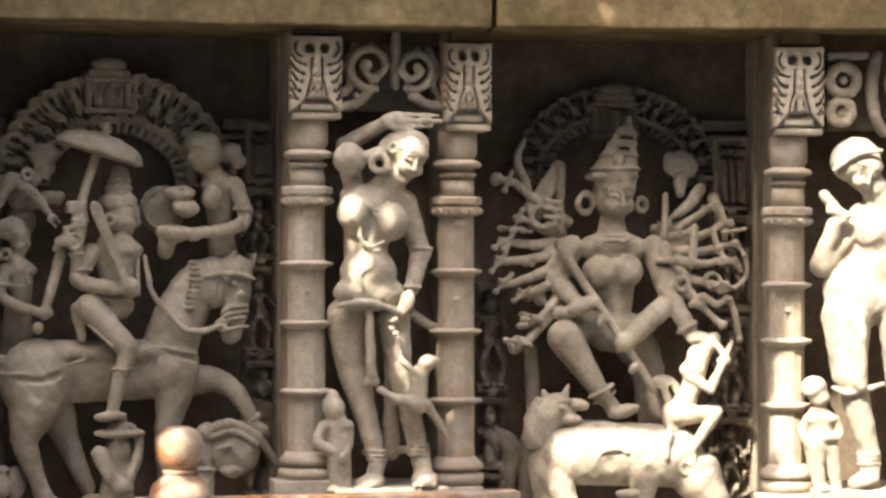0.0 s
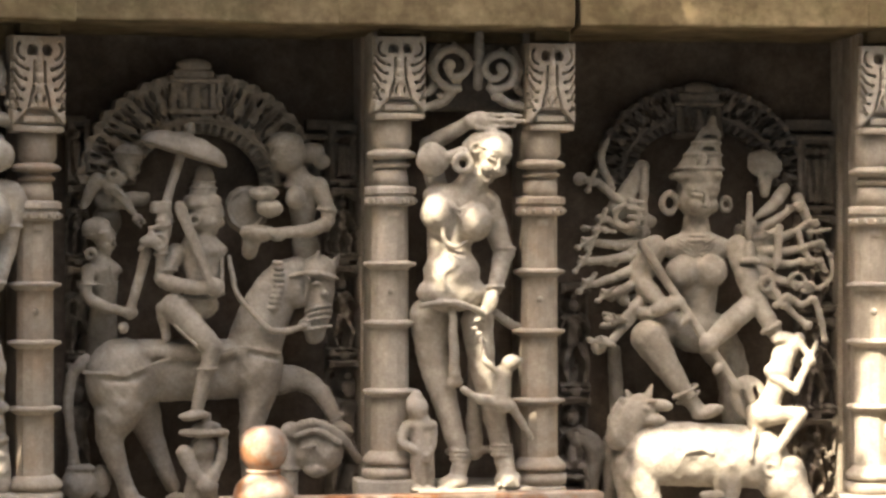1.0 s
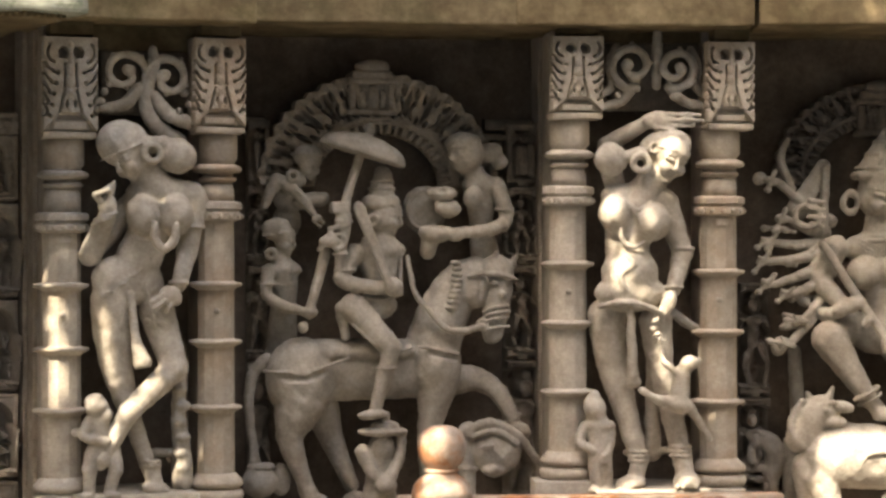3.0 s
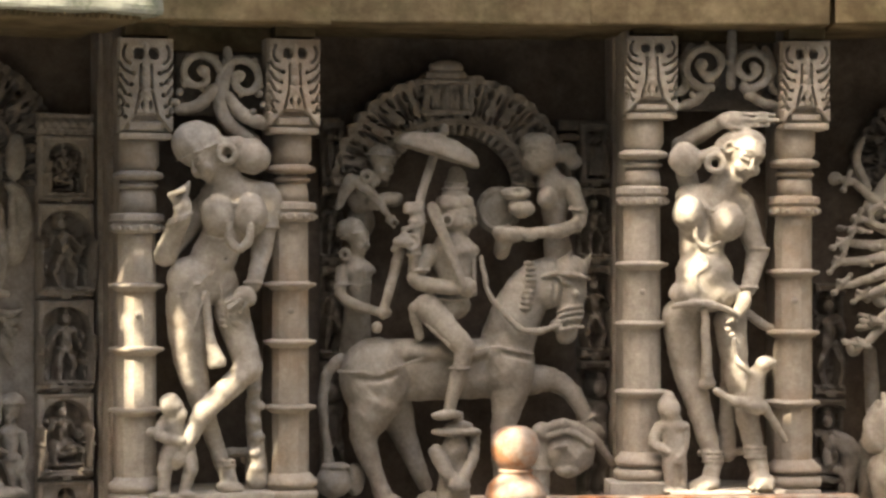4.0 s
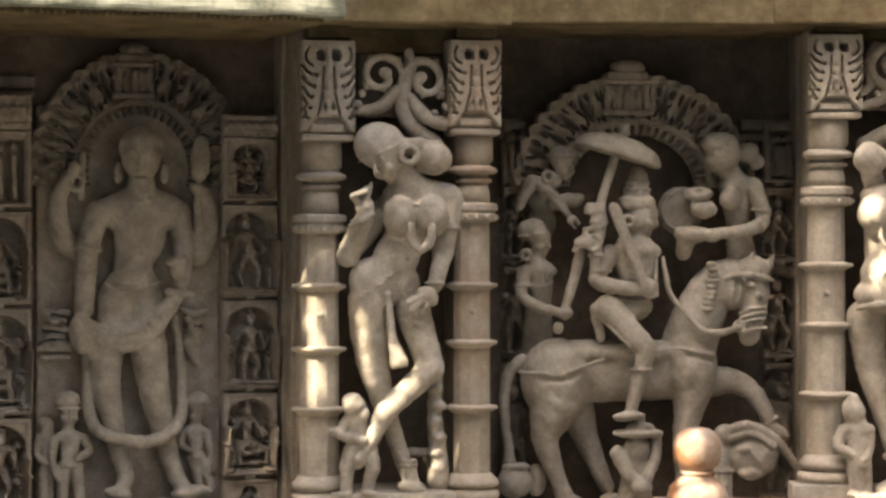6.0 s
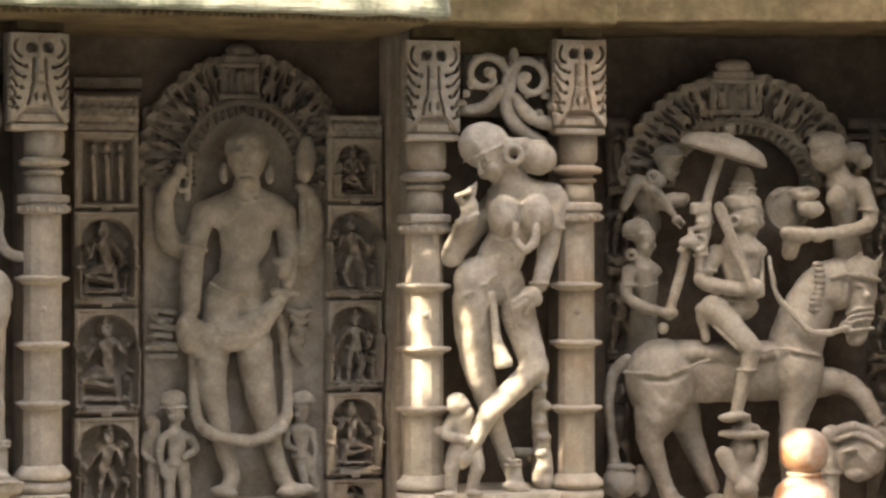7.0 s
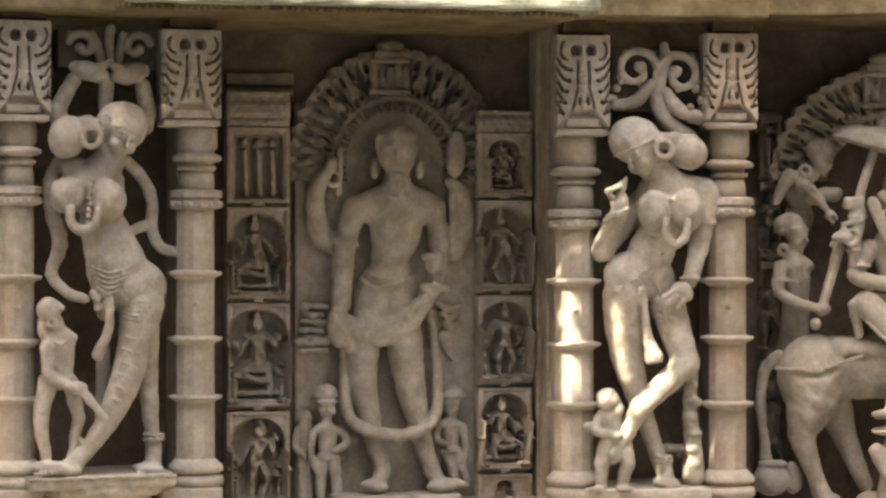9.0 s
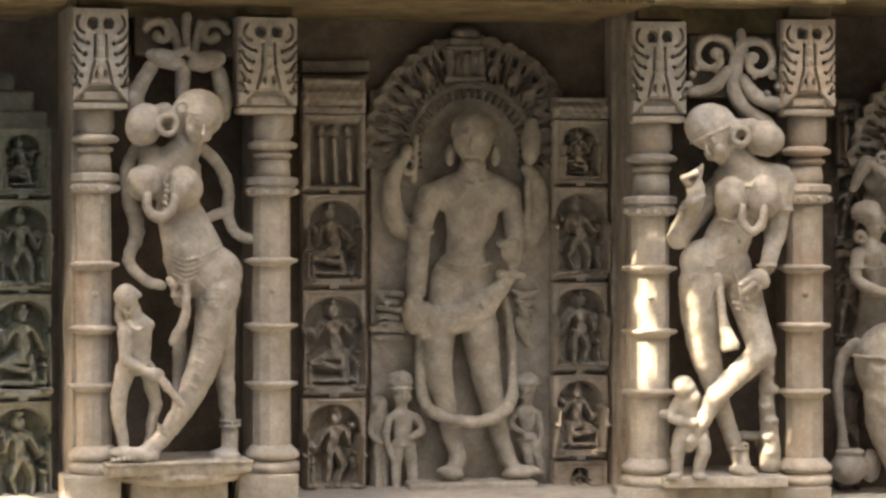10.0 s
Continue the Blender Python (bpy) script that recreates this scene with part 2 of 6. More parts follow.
        self.limb(at(0, 0.16, 0.80), at(0, -0.30, 0.96), 0.07 * w, 0.11 * w, 2.5)
        if band:
            ring = [at(math.sin(q) * 0.80, 0.36 + 0.14 * math.cos(q), 0.04 + math.cos(q) * 0.74) for q in (-1.5, -0.75, 0.0, 0.75, 1.5)]
            self.chain(*((*p, 0.05 * w) for p in ring), k=1.5)
        self.limb(at(-0.17, -0.53, 0.70), at(0.17, -0.53, 0.70), 0.055 * w, 0.055 * w, 2).limb(at(-0.12, -0.66, 0.66), at(0.12, -0.66, 0.66), 0.06 * w, 0.06 * w, 2)
        self.limb(at(-0.2, -0.595, 0.76), at(0.2, -0.595, 0.76), 0.025 * w, 0.025 * w, 1, cut=True)
        return self

    def hoop(self, x, y, d, R, r, turn=0.0, squash=1.0, k=3, cut=False):
        """A ring seen from the front; squash flattens its height, turn swings it about the upright."""
        u = self.draft.k
        c = self.draft.at(x, y, d)
        m = (R + r) * u + 8 * u
        w, g = self.window(c - m, c + m)
        if w is None:
            return self
        dx, dy, dz = g[0] - c[0], g[1] - c[1], (g[2] - c[2]) / squash
        if turn:
            t = radians(turn)
            dx, dy = dx * math.cos(t) - dy * math.sin(t), dx * math.sin(t) + dy * math.cos(t)
        self.put(w, np.sqrt((np.sqrt(dx ** 2 + dz ** 2) - R * u) ** 2 + dy ** 2) - r * u, k * u, cut)
        return self

    def band(self, x, y, d, R, r, tilt=0.0, depth=1.0, k=3):
        """A ring round an upright limb: bangle, girdle or anklet; tilt leans it in the drawing."""
        u = self.draft.k
        c = self.draft.at(x, y, d)
        m = (R * max(1, depth) + r) * u + 8 * u
        w, g = self.window(c - m, c + m)
        if w is None:
            return self
        dx, dy, dz = g[0] - c[0], (g[1] - c[1]) / depth, g[2] - c[2]
        t = radians(tilt)
        dx, dz = dx * math.cos(t) - dz * math.sin(t), dx * math.sin(t) + dz * math.cos(t)
        self.put(w, np.sqrt((np.sqrt(dx ** 2 + dy ** 2) - R * u) ** 2 + dz ** 2) - r * u, k * u, False)
        return self

    def slab(self, x0, y0, x1, y1, d0, d1, r=3, k=3, cut=False, turn=0.0):
        u = self.draft.k
        a, b = self.draft.at(x0, y0, d1), self.draft.at(x1, y1, d1)
        c = (a + b) / 2
        c[1] = -(d0 + d1) / 2 * u
        half = np.abs(b - a) / 2
        half[1] = abs(d1 - d0) / 2 * u
        m = np.linalg.norm(half) + 8 * u if turn else half + 14 * u
        w, g = self.window(c - m, c + m)
        if w is None:
            return self
        dx, dy, dz = g[0] - c[0], g[1] - c[1], g[2] - c[2]
        if turn:
            t = radians(turn)
            dx, dz = dx * math.cos(t) - dz * math.sin(t), dx * math.sin(t) + dz * math.cos(t)
        q = [np.abs(v) - hv + r * u for v, hv in ((dx, half[0]), (dy, half[1]), (dz, half[2]))]
        dist = np.sqrt(sum(np.maximum(v, 0) ** 2 for v in q)) + np.minimum(np.maximum(np.maximum(q[0], q[1]), q[2]), 0) - r * u
        self.put(w, dist, k * u, cut)
        return self

    def mesh(self, name, material=None):
        F, u = self.F.astype(np.float64), self.draft.k
        gx, gy, gz = (self.org[n] + np.arange(self.shape[n]) * self.h for n in range(3))
        for wave, amp, ph in ((46, 1.1, 0.4), (27, 0.8, 1.9), (14, 0.5, 3.1)):  # worn, uneven surface
            w = 2 * math.pi / (wave * u)
            F += amp * u * np.sin(gx * w + ph)[:, None, None] * np.sin(gy * w * 0.8 + 2 * ph)[None, :, None] * np.sin(gz * w * 0.9 + 3 * ph)[None, None, :]
        v, q = nets(F, self.org, self.h)
        me = bpy.data.meshes.new(name)
        me.vertices.add(len(v))
        me.vertices.foreach_set("co", v.ravel())
        me.loops.add(len(q) * 4)
        me.loops.foreach_set("vertex_index", q.ravel().astype(np.int32))
        me.polygons.add(len(q))
        me.polygons.foreach_set("loop_start", np.arange(0, len(q) * 4, 4, dtype=np.int32))
        me.materials.append(material or STONE)
        me.update(calc_edges=True)
        me.polygons.foreach_set("use_smooth", [True] * len(q))
        me.validate()
        return me


def relief(draft, x0, y0, x1, y1, d0, height, step=1.3, material=None, name="relief", inside=None):
    """A carved slab: its face stands height(x, y) out of the plane d0; closed by edges that run back. inside(x, y) trims its outline."""
    nx, ny = max(2, int((x1 - x0) / step)), max(2, int((y1 - y0) / step))
    gx, gy = np.meshgrid(np.linspace(x0, x1, nx), np.linspace(y0, y1, ny), indexing="ij")
    hgt = height(gx, gy)
    rim = np.zeros_like(gx, bool)
    rim[0], rim[-1], rim[:, 0], rim[:, -1] = True, True, True, True
    a, b = draft.at(x0, y0, d0), draft.at(x1, y1, d0)
    X = a[0] + (gx - x0) / (x1 - x0) * (b[0] - a[0])
    Zz = a[2] + (gy - y0) / (y1 - y0) * (b[2] - a[2])
    D = -(d0 + np.where(rim, -52.0, hgt)) * draft.k
    keep = np.ones((nx - 1, ny - 1), bool)
    if inside is not None:
        ok = inside(gx, gy)
        D = np.where(ok, D, -(d0 - 22.0) * draft.k)
        keep = ok[1:, 1:] | ok[:-1, 1:] | ok[1:, :-1] | ok[:-1, :-1]
    v = np.stack([X, D, Zz], -1).reshape(-1, 3)
    i, j = np.nonzero(keep)
    q = np.stack([i * ny + j, i * ny + j + 1, (i + 1) * ny + j + 1, (i + 1) * ny + j], 1)
    me = bpy.data.meshes.new(name)
    me.vertices.add(len(v))
    me.vertices.foreach_set("co", v.ravel())
    me.loops.add(len(q) * 4)
    me.loops.foreach_set("vertex_index", q.ravel().astype(np.int32))
    me.polygons.add(len(q))
    me.polygons.foreach_set("loop_start", np.arange(0, len(q) * 4, 4, dtype=np.int32))
    me.materials.append(material or STONE)
    me.update(calc_edges=True)
    me.polygons.foreach_set("use_smooth", [True] * len(q))
    return me


def step_in(dist, soft=1.2):
    """1 inside a flat shape (dist < 0), 0 outside, with a chiselled slope."""
    return np.clip(0.5 - dist / (2 * soft), 0, 1)


def f_oval(x, y, cx, cy, rx, ry, turn=0.0):
    t = radians(turn)
    u, v = x - cx, y - cy
    u, v = u * math.cos(t) + v * math.sin(t), -u * math.sin(t) + v * math.cos(t)
    return (np.sqrt((u / rx) ** 2 + (v / ry) ** 2) - 1) * min(rx, ry)


def f_line(x, y, ax, ay, bx, by, r):
    ex, ey = bx - ax, by - ay
    t = np.clip(((x - ax) * ex + (y - ay) * ey) / (ex * ex + ey * ey + 1e-9), 0, 1)
    return np.hypot(x - ax - t * ex, y - ay - t * ey) - r


def f_box(x, y, x0, y0, x1, y1):
    return np.maximum(np.abs(x - (x0 + x1) / 2) - (x1 - x0) / 2, np.abs(y - (y0 + y1) / 2) - (y1 - y0) / 2)


def f_arc(x, y, cx, cy, R, a0, a1, r):
    """An arc of a circle, degrees clockwise from the right."""
    a = np.degrees(np.arctan2(y - cy, x - cx))
    mid, half = (a0 + a1) / 2, (a1 - a0) / 2
    off = np.abs((a - mid + 180) % 360 - 180)
    ends = [np.hypot(x - cx - R * math.cos(radians(e)), y - cy - R * math.sin(radians(e))) for e in (a0, a1)]
    return np.where(off <= half, np.abs(np.hypot(x - cx, y - cy) - R), np.minimum(*ends)) - r
# ---- the wall: niches, piers, lintel, ledge ----
def wall_stone(name, draft, x0, y0, x1, y1, d0, d1, material, label, category="wall", bevel=0.004, wear=0.002, cuts=4, seed=0):
    return solo(name, from_bm(name, block(draft, x0, y0, x1, y1, d0, d1, bevel, wear, cuts, seed), material, False), draft, label, category, "", "structure")


NICHE = -195
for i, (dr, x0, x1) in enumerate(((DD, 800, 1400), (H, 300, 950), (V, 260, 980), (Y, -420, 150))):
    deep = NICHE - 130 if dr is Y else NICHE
    wall_stone(f"wall_niche_{i + 1}", dr, x0, -60, x1, 990, deep - 70, deep, BACK, "smooth sandstone back wall of a niche, coloured for its shade", seed=i)
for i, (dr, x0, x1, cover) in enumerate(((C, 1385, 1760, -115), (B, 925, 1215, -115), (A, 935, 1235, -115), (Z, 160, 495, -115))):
    wall_stone(f"wall_recess_{i + 1}", dr, x0, -60, x1, 990, NICHE - 60, cover, BACK, "sandstone recess between two engaged pillars, coloured for its shade", seed=10 + i)


def pier(n, draft, x0, x1, y0, y1):
    """The squared pier behind an engaged pillar; its side is the niche's jamb."""
    wall_stone(f"wall_pier_{n}", draft, x0, y0, x1, y1, NICHE - 10, -14, SHAFT, "grey sandstone pier behind a carved pillar", seed=20 + n)


pier(1, C, 1366, 1424, 40, 960)
pier(2, B, 906, 966, 30, 960)
pier(3, B, 1172, 1234, 30, 960)
pier(4, A, 916, 980, 30, 960)
pier(5, A, 1186, 1247, 30, 960)
pier(6, Z, 130, 196, 0, 960)
pier(7, Z, 450, 516, 0, 960)
pier(8, C, 1640, 1700, 40, 960)

# splayed jambs between the panel columns and the piers
for i, (dr, x0, x1) in enumerate(((V, 882, 936), (DD, 1334, 1384), (H, 888, 916))):
    wall_stone(f"wall_jamb_{i + 1}", dr, x0, 20, x1, 960, NICHE - 20, NICHE + 60, PANEL, "plain brownish sandstone jamb beside a niche", seed=140 + i)
    wall_stone(f"trim_jamb_{i + 1}", dr, x0 + 18, 20, x1, 960, NICHE + 56, NICHE + 104, PANEL, "narrow projecting fillet of a niche jamb", "moulding", seed=150 + i)

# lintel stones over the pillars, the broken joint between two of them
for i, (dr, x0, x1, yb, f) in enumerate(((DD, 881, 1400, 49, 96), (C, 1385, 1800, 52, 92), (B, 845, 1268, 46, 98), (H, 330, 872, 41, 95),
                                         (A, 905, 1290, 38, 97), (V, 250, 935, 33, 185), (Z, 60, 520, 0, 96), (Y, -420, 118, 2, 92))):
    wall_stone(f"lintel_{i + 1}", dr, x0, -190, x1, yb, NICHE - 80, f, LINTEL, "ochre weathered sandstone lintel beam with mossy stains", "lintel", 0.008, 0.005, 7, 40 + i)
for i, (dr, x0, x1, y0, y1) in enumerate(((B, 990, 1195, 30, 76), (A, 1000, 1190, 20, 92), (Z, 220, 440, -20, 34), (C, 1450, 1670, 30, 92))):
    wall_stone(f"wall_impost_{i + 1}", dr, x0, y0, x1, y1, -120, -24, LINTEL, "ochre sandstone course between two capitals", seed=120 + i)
# plinth courses under the pillars and the niche floors
for i, (dr, x0, x1, yt, f) in enumerate(((DD, 800, 1400, 915, 60), (H, 300, 950, 912, 60), (V, 260, 980, 916, 60), (Y, -420, 150, 900, 60))):
    wall_stone(f"niche_sill_{i + 1}", dr, x0, yt, x1, yt + 130, NICHE - 60, f, SHAFT, "worn sandstone sill under a niche", "sill", 0.006, 0.003, 6, 70 + i)

# terrace body below, floor of the shaft and the walls that close it round the camera
for i, dr in enumerate((C, DD, B, H, A, V, Z, Y)):
    wall_stone(f"wall_base_{i + 1}", dr, dr.x0 - 330, 1000, dr.x0 + 330, 1000 + 2.3 / dr.k, NICHE - 60, 30 - i, SHAFT, "plain sandstone courses under the carved storey", seed=80 + i)
bm = bmesh.new()
bmesh.ops.create_grid(bm, x_segments=40, y_segments=40, size=14)
tagged(new("floor", from_bm("floor", bm, PAVING)), "worn sandstone paving at the foot of the wall", "floor", "", "structure")
# Unseen side walls, their heights set to limit the sky light.
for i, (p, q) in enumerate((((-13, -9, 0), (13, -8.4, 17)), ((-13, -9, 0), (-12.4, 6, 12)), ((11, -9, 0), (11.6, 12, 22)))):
    tagged(new(f"wall_shaft_{i + 1}", from_bm("wall_sky_limit", box_bm(np.array(p, float), np.array(q, float), 0.02, 0.02, 12, i), LOW_BOUNCE)), "unseen plain shaft wall, height set to limit sky light", "wall", "", "structure")
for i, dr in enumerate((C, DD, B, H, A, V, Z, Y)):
    wall_stone(f"wall_upper_{i + 1}", dr, dr.x0 - 330, -1500, dr.x0 + 330, -192, NICHE - 60, 20 - i, LOW_BOUNCE, "plain sandstone courses over the lintel", seed=100 + i)
for i, (dr, x0, x1) in enumerate(((C, 1800, 3600), (Y, -1900, -400))):
    wall_stone(f"wall_end_{i + 1}", dr, x0, -300, x1, 1300, -200, 30, SHAFT, "plain sandstone wall beyond the carved bays", seed=90 + i)


# ---- pillars ----
def capital_face(x0, y0, x1, y1):
    """The pierced leaf carving on a capital's face: fronds that spread from a stem and drop to the lower corners."""
    cx, w, hgt = (x0 + x1) / 2, (x1 - x0) / 2, y1 - y0

    def h(x, y):
        px, py = np.abs((x - cx) / w) * 48, (y - y0) / hgt * 140
        out = np.zeros_like(x)
        out += 3 * step_in(f_line(px, py, 0, 14, 0, 112, 3.5), 1.5)
        for i in range(4):
            out += 3 * step_in(f_oval(px, py, 4 + i, 50 + i * 17, 4 + i, 6), 2)
        cuts = np.minimum(f_oval(px, py, 13, 24, 8.5, 8), f_box(px, py, 7, 22, 20, 31))
        cuts = np.minimum(cuts, f_arc(px, py, 25, 24, 15, -45, 75, 1.7))
        for i in range(5):
            yy, inner = 50 + i * 16.0, 23 + i * 3.6
            cuts = np.minimum(cuts, f_line(px, py, 45, yy - 13, 38 + i * 0.4, yy - 2, 1.6))
            cuts = np.minimum(cuts, f_line(px, py, 38 + i * 0.4, yy - 2, inner + 6, yy + 2, 1.8))
            cuts = np.minimum(cuts, f_oval(px, py, inner - 1, yy + 4, 3.0, 2.4))
        cuts = np.minimum(cuts, f_line(px, py, 9, 42, 10, 74, 1.6))
        cuts = np.minimum(cuts, f_line(px, py, 10, 80, 19, 112, 1.5))
        cuts = np.minimum(cuts, f_oval(px, py, 7, 100, 2.5, 5))
        out -= 17 * step_in(cuts, 1.1) + 22 * step_in(np.minimum(f_oval(px, py, 13, 24, 8.5, 8), f_box(px, py, 7, 22, 20, 31)), 1.1)
        foot = np.maximum(114 - py, px - 17 - (py - 112) * 1.0)
        out -= 17 * step_in(foot, 1.5)
        out += 9 * step_in(np.maximum(np.abs(py - 131) - 7, px - 30), 2.5) * step_in(foot, 1.5)
        return out + 0.5 * np.sin(px * 0.9) * np.sin(py * 0.7)
    return h


def pillar(draft, cap, shaft, rings, disc, collar, base, label, foot=905, tone=None):
    """An engaged pillar. cap: x0, y0, x1, y1; shaft: centre, half width; rings: heights; disc, collar: heights; base: top of the torus."""
    tone = tone or SHAFT
    xc, w = shaft
    p = thing("pillar", draft, draft.at(xc, foot, 0), label, "pillar", "engaged pillars of the wall")
    x0, y0, x1, y1 = cap
    capital = part("capital", from_bm("capital", block(draft, x0, y0, x1, y1, -16, 30, 0.003, 0.0012, 3, int(xc), anchor=50), tone), p, "square capital with pierced leaf carving")
    part("carved_face", relief(draft, x0 + 1, y0 + 1, x1 - 1, y1 - 1, 56, capital_face(x0, y0, x1, y1), 1.15, tone), capital, "pierced leaf pattern cut into pale stone")
    part("capital_slab", from_bm("capital_slab", block(draft, x0 + 1, y1 + 1, x1 - 3, y1 + 13, -16, 46, 0.009, 0.002, 3, int(xc)), tone), p)
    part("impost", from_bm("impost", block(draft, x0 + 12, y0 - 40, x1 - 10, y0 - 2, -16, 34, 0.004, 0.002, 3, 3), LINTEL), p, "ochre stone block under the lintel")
    part("neck", from_bm("neck", lathe(draft, xc + 4, 0, [(w - 2, y1 + 12), (w + 3, y1 + 20), (w + 3, disc - 18), (w - 3, disc - 10), (w - 6, disc)], 32), tone, True), p)
    part("disc", from_bm("disc", lathe(draft, xc + 3, 0, [(w - 2, disc - 9), (w + 10, disc - 4), (w + 13, disc + 1), (w + 8, disc + 6), (w - 6, disc + 8), (w - 8, disc + 13), (w + 1, disc + 15), (w + 3, disc + 19), (w - 1, disc + 22), (w - 10, disc + 25)], 40), tone, True), p, "pale turned disc moulding")
    part("bell", from_bm("bell", lathe(draft, xc + 2, 0, [(w - 8, disc + 24), (w - 3, disc + 30), (w - 1, disc + 40), (w, collar)], 32), tone, True), p)
    c = collar
    band = part("collar", from_bm("collar", lathe(draft, xc + 1, 0, [(w, c - 1), (w + 13, c + 1), (w + 15, c + 4), (w + 15, c + 13), (w + 10, c + 16), (w + 10, c + 19), (w + 15, c + 21), (w + 14, c + 31), (w + 9, c + 33), (w, c + 35)], 10, phase=math.pi / 10), tone), p, "double collar with a beaded lower band")
    stem = part("shaft", from_bm("shaft", lathe(draft, xc, 0, [(w + 1, c + 34), (w + 1.6, c + 150), (w + 2.4, base)], 12, phase=math.pi / 12), tone), p)
    part("tablet", from_bm("tablet", block(draft, xc - 2, c + 40, xc + 18, c + 52, 18, w + 4, 0.002), tone), stem)
    c0 = draft.at(xc + 1, c + 26, 0)
    for i in range(7):
        a = radians(-90 + (i - 3) * 24)
        bead = bmesh.new()
        bmesh.ops.create_icosphere(bead, subdivisions=1, radius=5 * draft.k)
        bmesh.ops.translate(bead, verts=bead.verts, vec=(c0[0] + (w + 13) * draft.k * math.cos(a), c0[1] + (w + 13) * draft.k * math.sin(a), c0[2]))
        part("bead", from_bm("bead", bead, tone, True), band)
    boss = bmesh.new()
    bmesh.ops.create_icosphere(boss, subdivisions=2, radius=6 * draft.k)
    bmesh.ops.translate(boss, verts=boss.verts, vec=Vector(draft.at(xc + 3, (rings[0] + rings[1]) / 2 - 4, w)))
    part("boss", from_bm("boss", boss, tone, True), stem)
    for y in rings:
        part("ring", from_bm("ring", lathe(draft, xc, 0, [(w, y - 7), (w + 7, y - 4.5), (w + 15, y - 3.5), (w + 16, y - 0.5), (w + 14, y + 2.5), (w + 5, y + 6), (w, y + 11)], 40), tone, True), p)
    b = base
    part("base_moulding", from_bm("base_moulding", lathe(draft, xc + 1, 0, [(w + 2, b - 6), (w + 9, b + 1), (w + 16, b + 8), (w + 17, b + 14), (w + 13, b + 19)], 40), tone, True), p)
    part("base_moulding", from_bm("base_moulding", lathe(draft, xc + 1, 0, [(w + 8, b + 17), (w + 8, b + 23), (w + 16, b + 25), (w + 18, b + 33), (w + 16, b + 42), (w + 8, b + 44), (w + 8, b + 50)], 40), tone, True), p)
    part("base_block", from_bm("base_block", block(draft, xc - w - 24, b + 49, xc + w + 18, foot + 70, -20, 52, 0.006, 0.003, 3, int(xc)), tone), p, "plain square foot block")
    return p


GREY = "pale grey sandstone pillar with ring mouldings"
WARM = "warm reddish-stained sandstone pillar with ring mouldings"
pillar(C, (1371, 82, 1460, 226), (1391, 30), (505, 604, 718), 306, 367, 826, GREY + ", half in sun")
pillar(C, (1650, 84, 1738, 228), (1672, 30), (505, 604, 718), 306, 367, 826, GREY + ", half in sun")
pillar(B, (908, 64, 1001, 199), (935, 32), (468, 572, 692), 275, 331, 801, GREY)
pillar(B, (1182, 72, 1268, 217), (1200, 32), (482, 588, 711), 291, 348, 816, WARM, tone=WARM_SHAFT)
pillar(A, (914, 69, 1011, 235), (945, 33), (505, 616, 722), 312, 378, 843, GREY + ", lit by the sun in its middle")
pillar(A, (1178, 64, 1272, 222), (1215, 32), (504, 606, 722), 299, 357, 843, WARM, tone=WARM_SHAFT)
pillar(Z, (131, 17, 230, 182), (168, 29), (468, 580, 680), 248, 308, 789, GREY)
pillar(Z, (425, 25, 531, 186), (481, 33), (462, 578, 682), 256, 313, 796, GREY)
# plinths on which the pillar statues stand
for dr, x0, x1, y0, y1 in ((B, 985, 1190, 866, 884), (C, 1440, 1660, 868, 886), (A, 970, 1190, 872, 892)):
    pl = thing("statue_plinth", dr, dr.at((x0 + x1) / 2, y1, 40), "worn sandstone slab carrying a statue between pillars", "plinth", "plinths between the pillars")
    part("slab", from_bm("slab", block(dr, x0, y0, x1, y1, -110, 72, 0.008, 0.004, 6, x0), STONE), pl)
    part("corbel", from_bm("corbel", block(dr, x0 + 24, y1, x1 - 24, y1 + 90, -110, 30, 0.008, 0.004, 4, x0), STONE), pl)

pl = thing("statue_plinth", Z, Z.at(318, 846, 40), "rounded worn sandstone slab carrying a statue between pillars", "plinth", "plinths between the pillars")
c = Carving(Z, 180, 808, 460, 870, -115, 100)
c.slab(188, 820, 450, 842, -110, 80, 10).ball(318, 840, 10, 118, 20, 70, k=8).slab(188, 818, 450, 824, -110, 84, 3)
part("slab", c.mesh("slab", STONE), pl)
part("corbel", from_bm("corbel", block(Z, 232, 852, 404, 940, -110, 44, 0.012, 0.005, 4, 318), STONE), pl)

# lichen-covered ledge that juts out above the lintel, in full sun
led = thing("ledge", V, V.at(590, 20, 60), "sunlit lichen-covered projecting stone ledge with a carved lower edge", "ledge", "", "structure")
part("slab", from_bm("slab", block(V, 165, -120, 1000, 18, -60, 236, 0.012, 0.010, 16, 5), LEDGE), led, "rough pale lichened slab")
mould = part("moulding", from_bm("moulding", block(V, 150, 20, 960, 31, -60, 200, 0.005, 0.004, 10, 6), LINTEL), led, "dark beaded moulding")
for i in range(64):
    x = 160 + i * 12.5
    part("bead", from_bm("bead", lathe(V, x, 202, [(1, 19), (4, 21), (5, 25), (3.5, 29), (1, 31)], 8), LINTEL, True), mould)

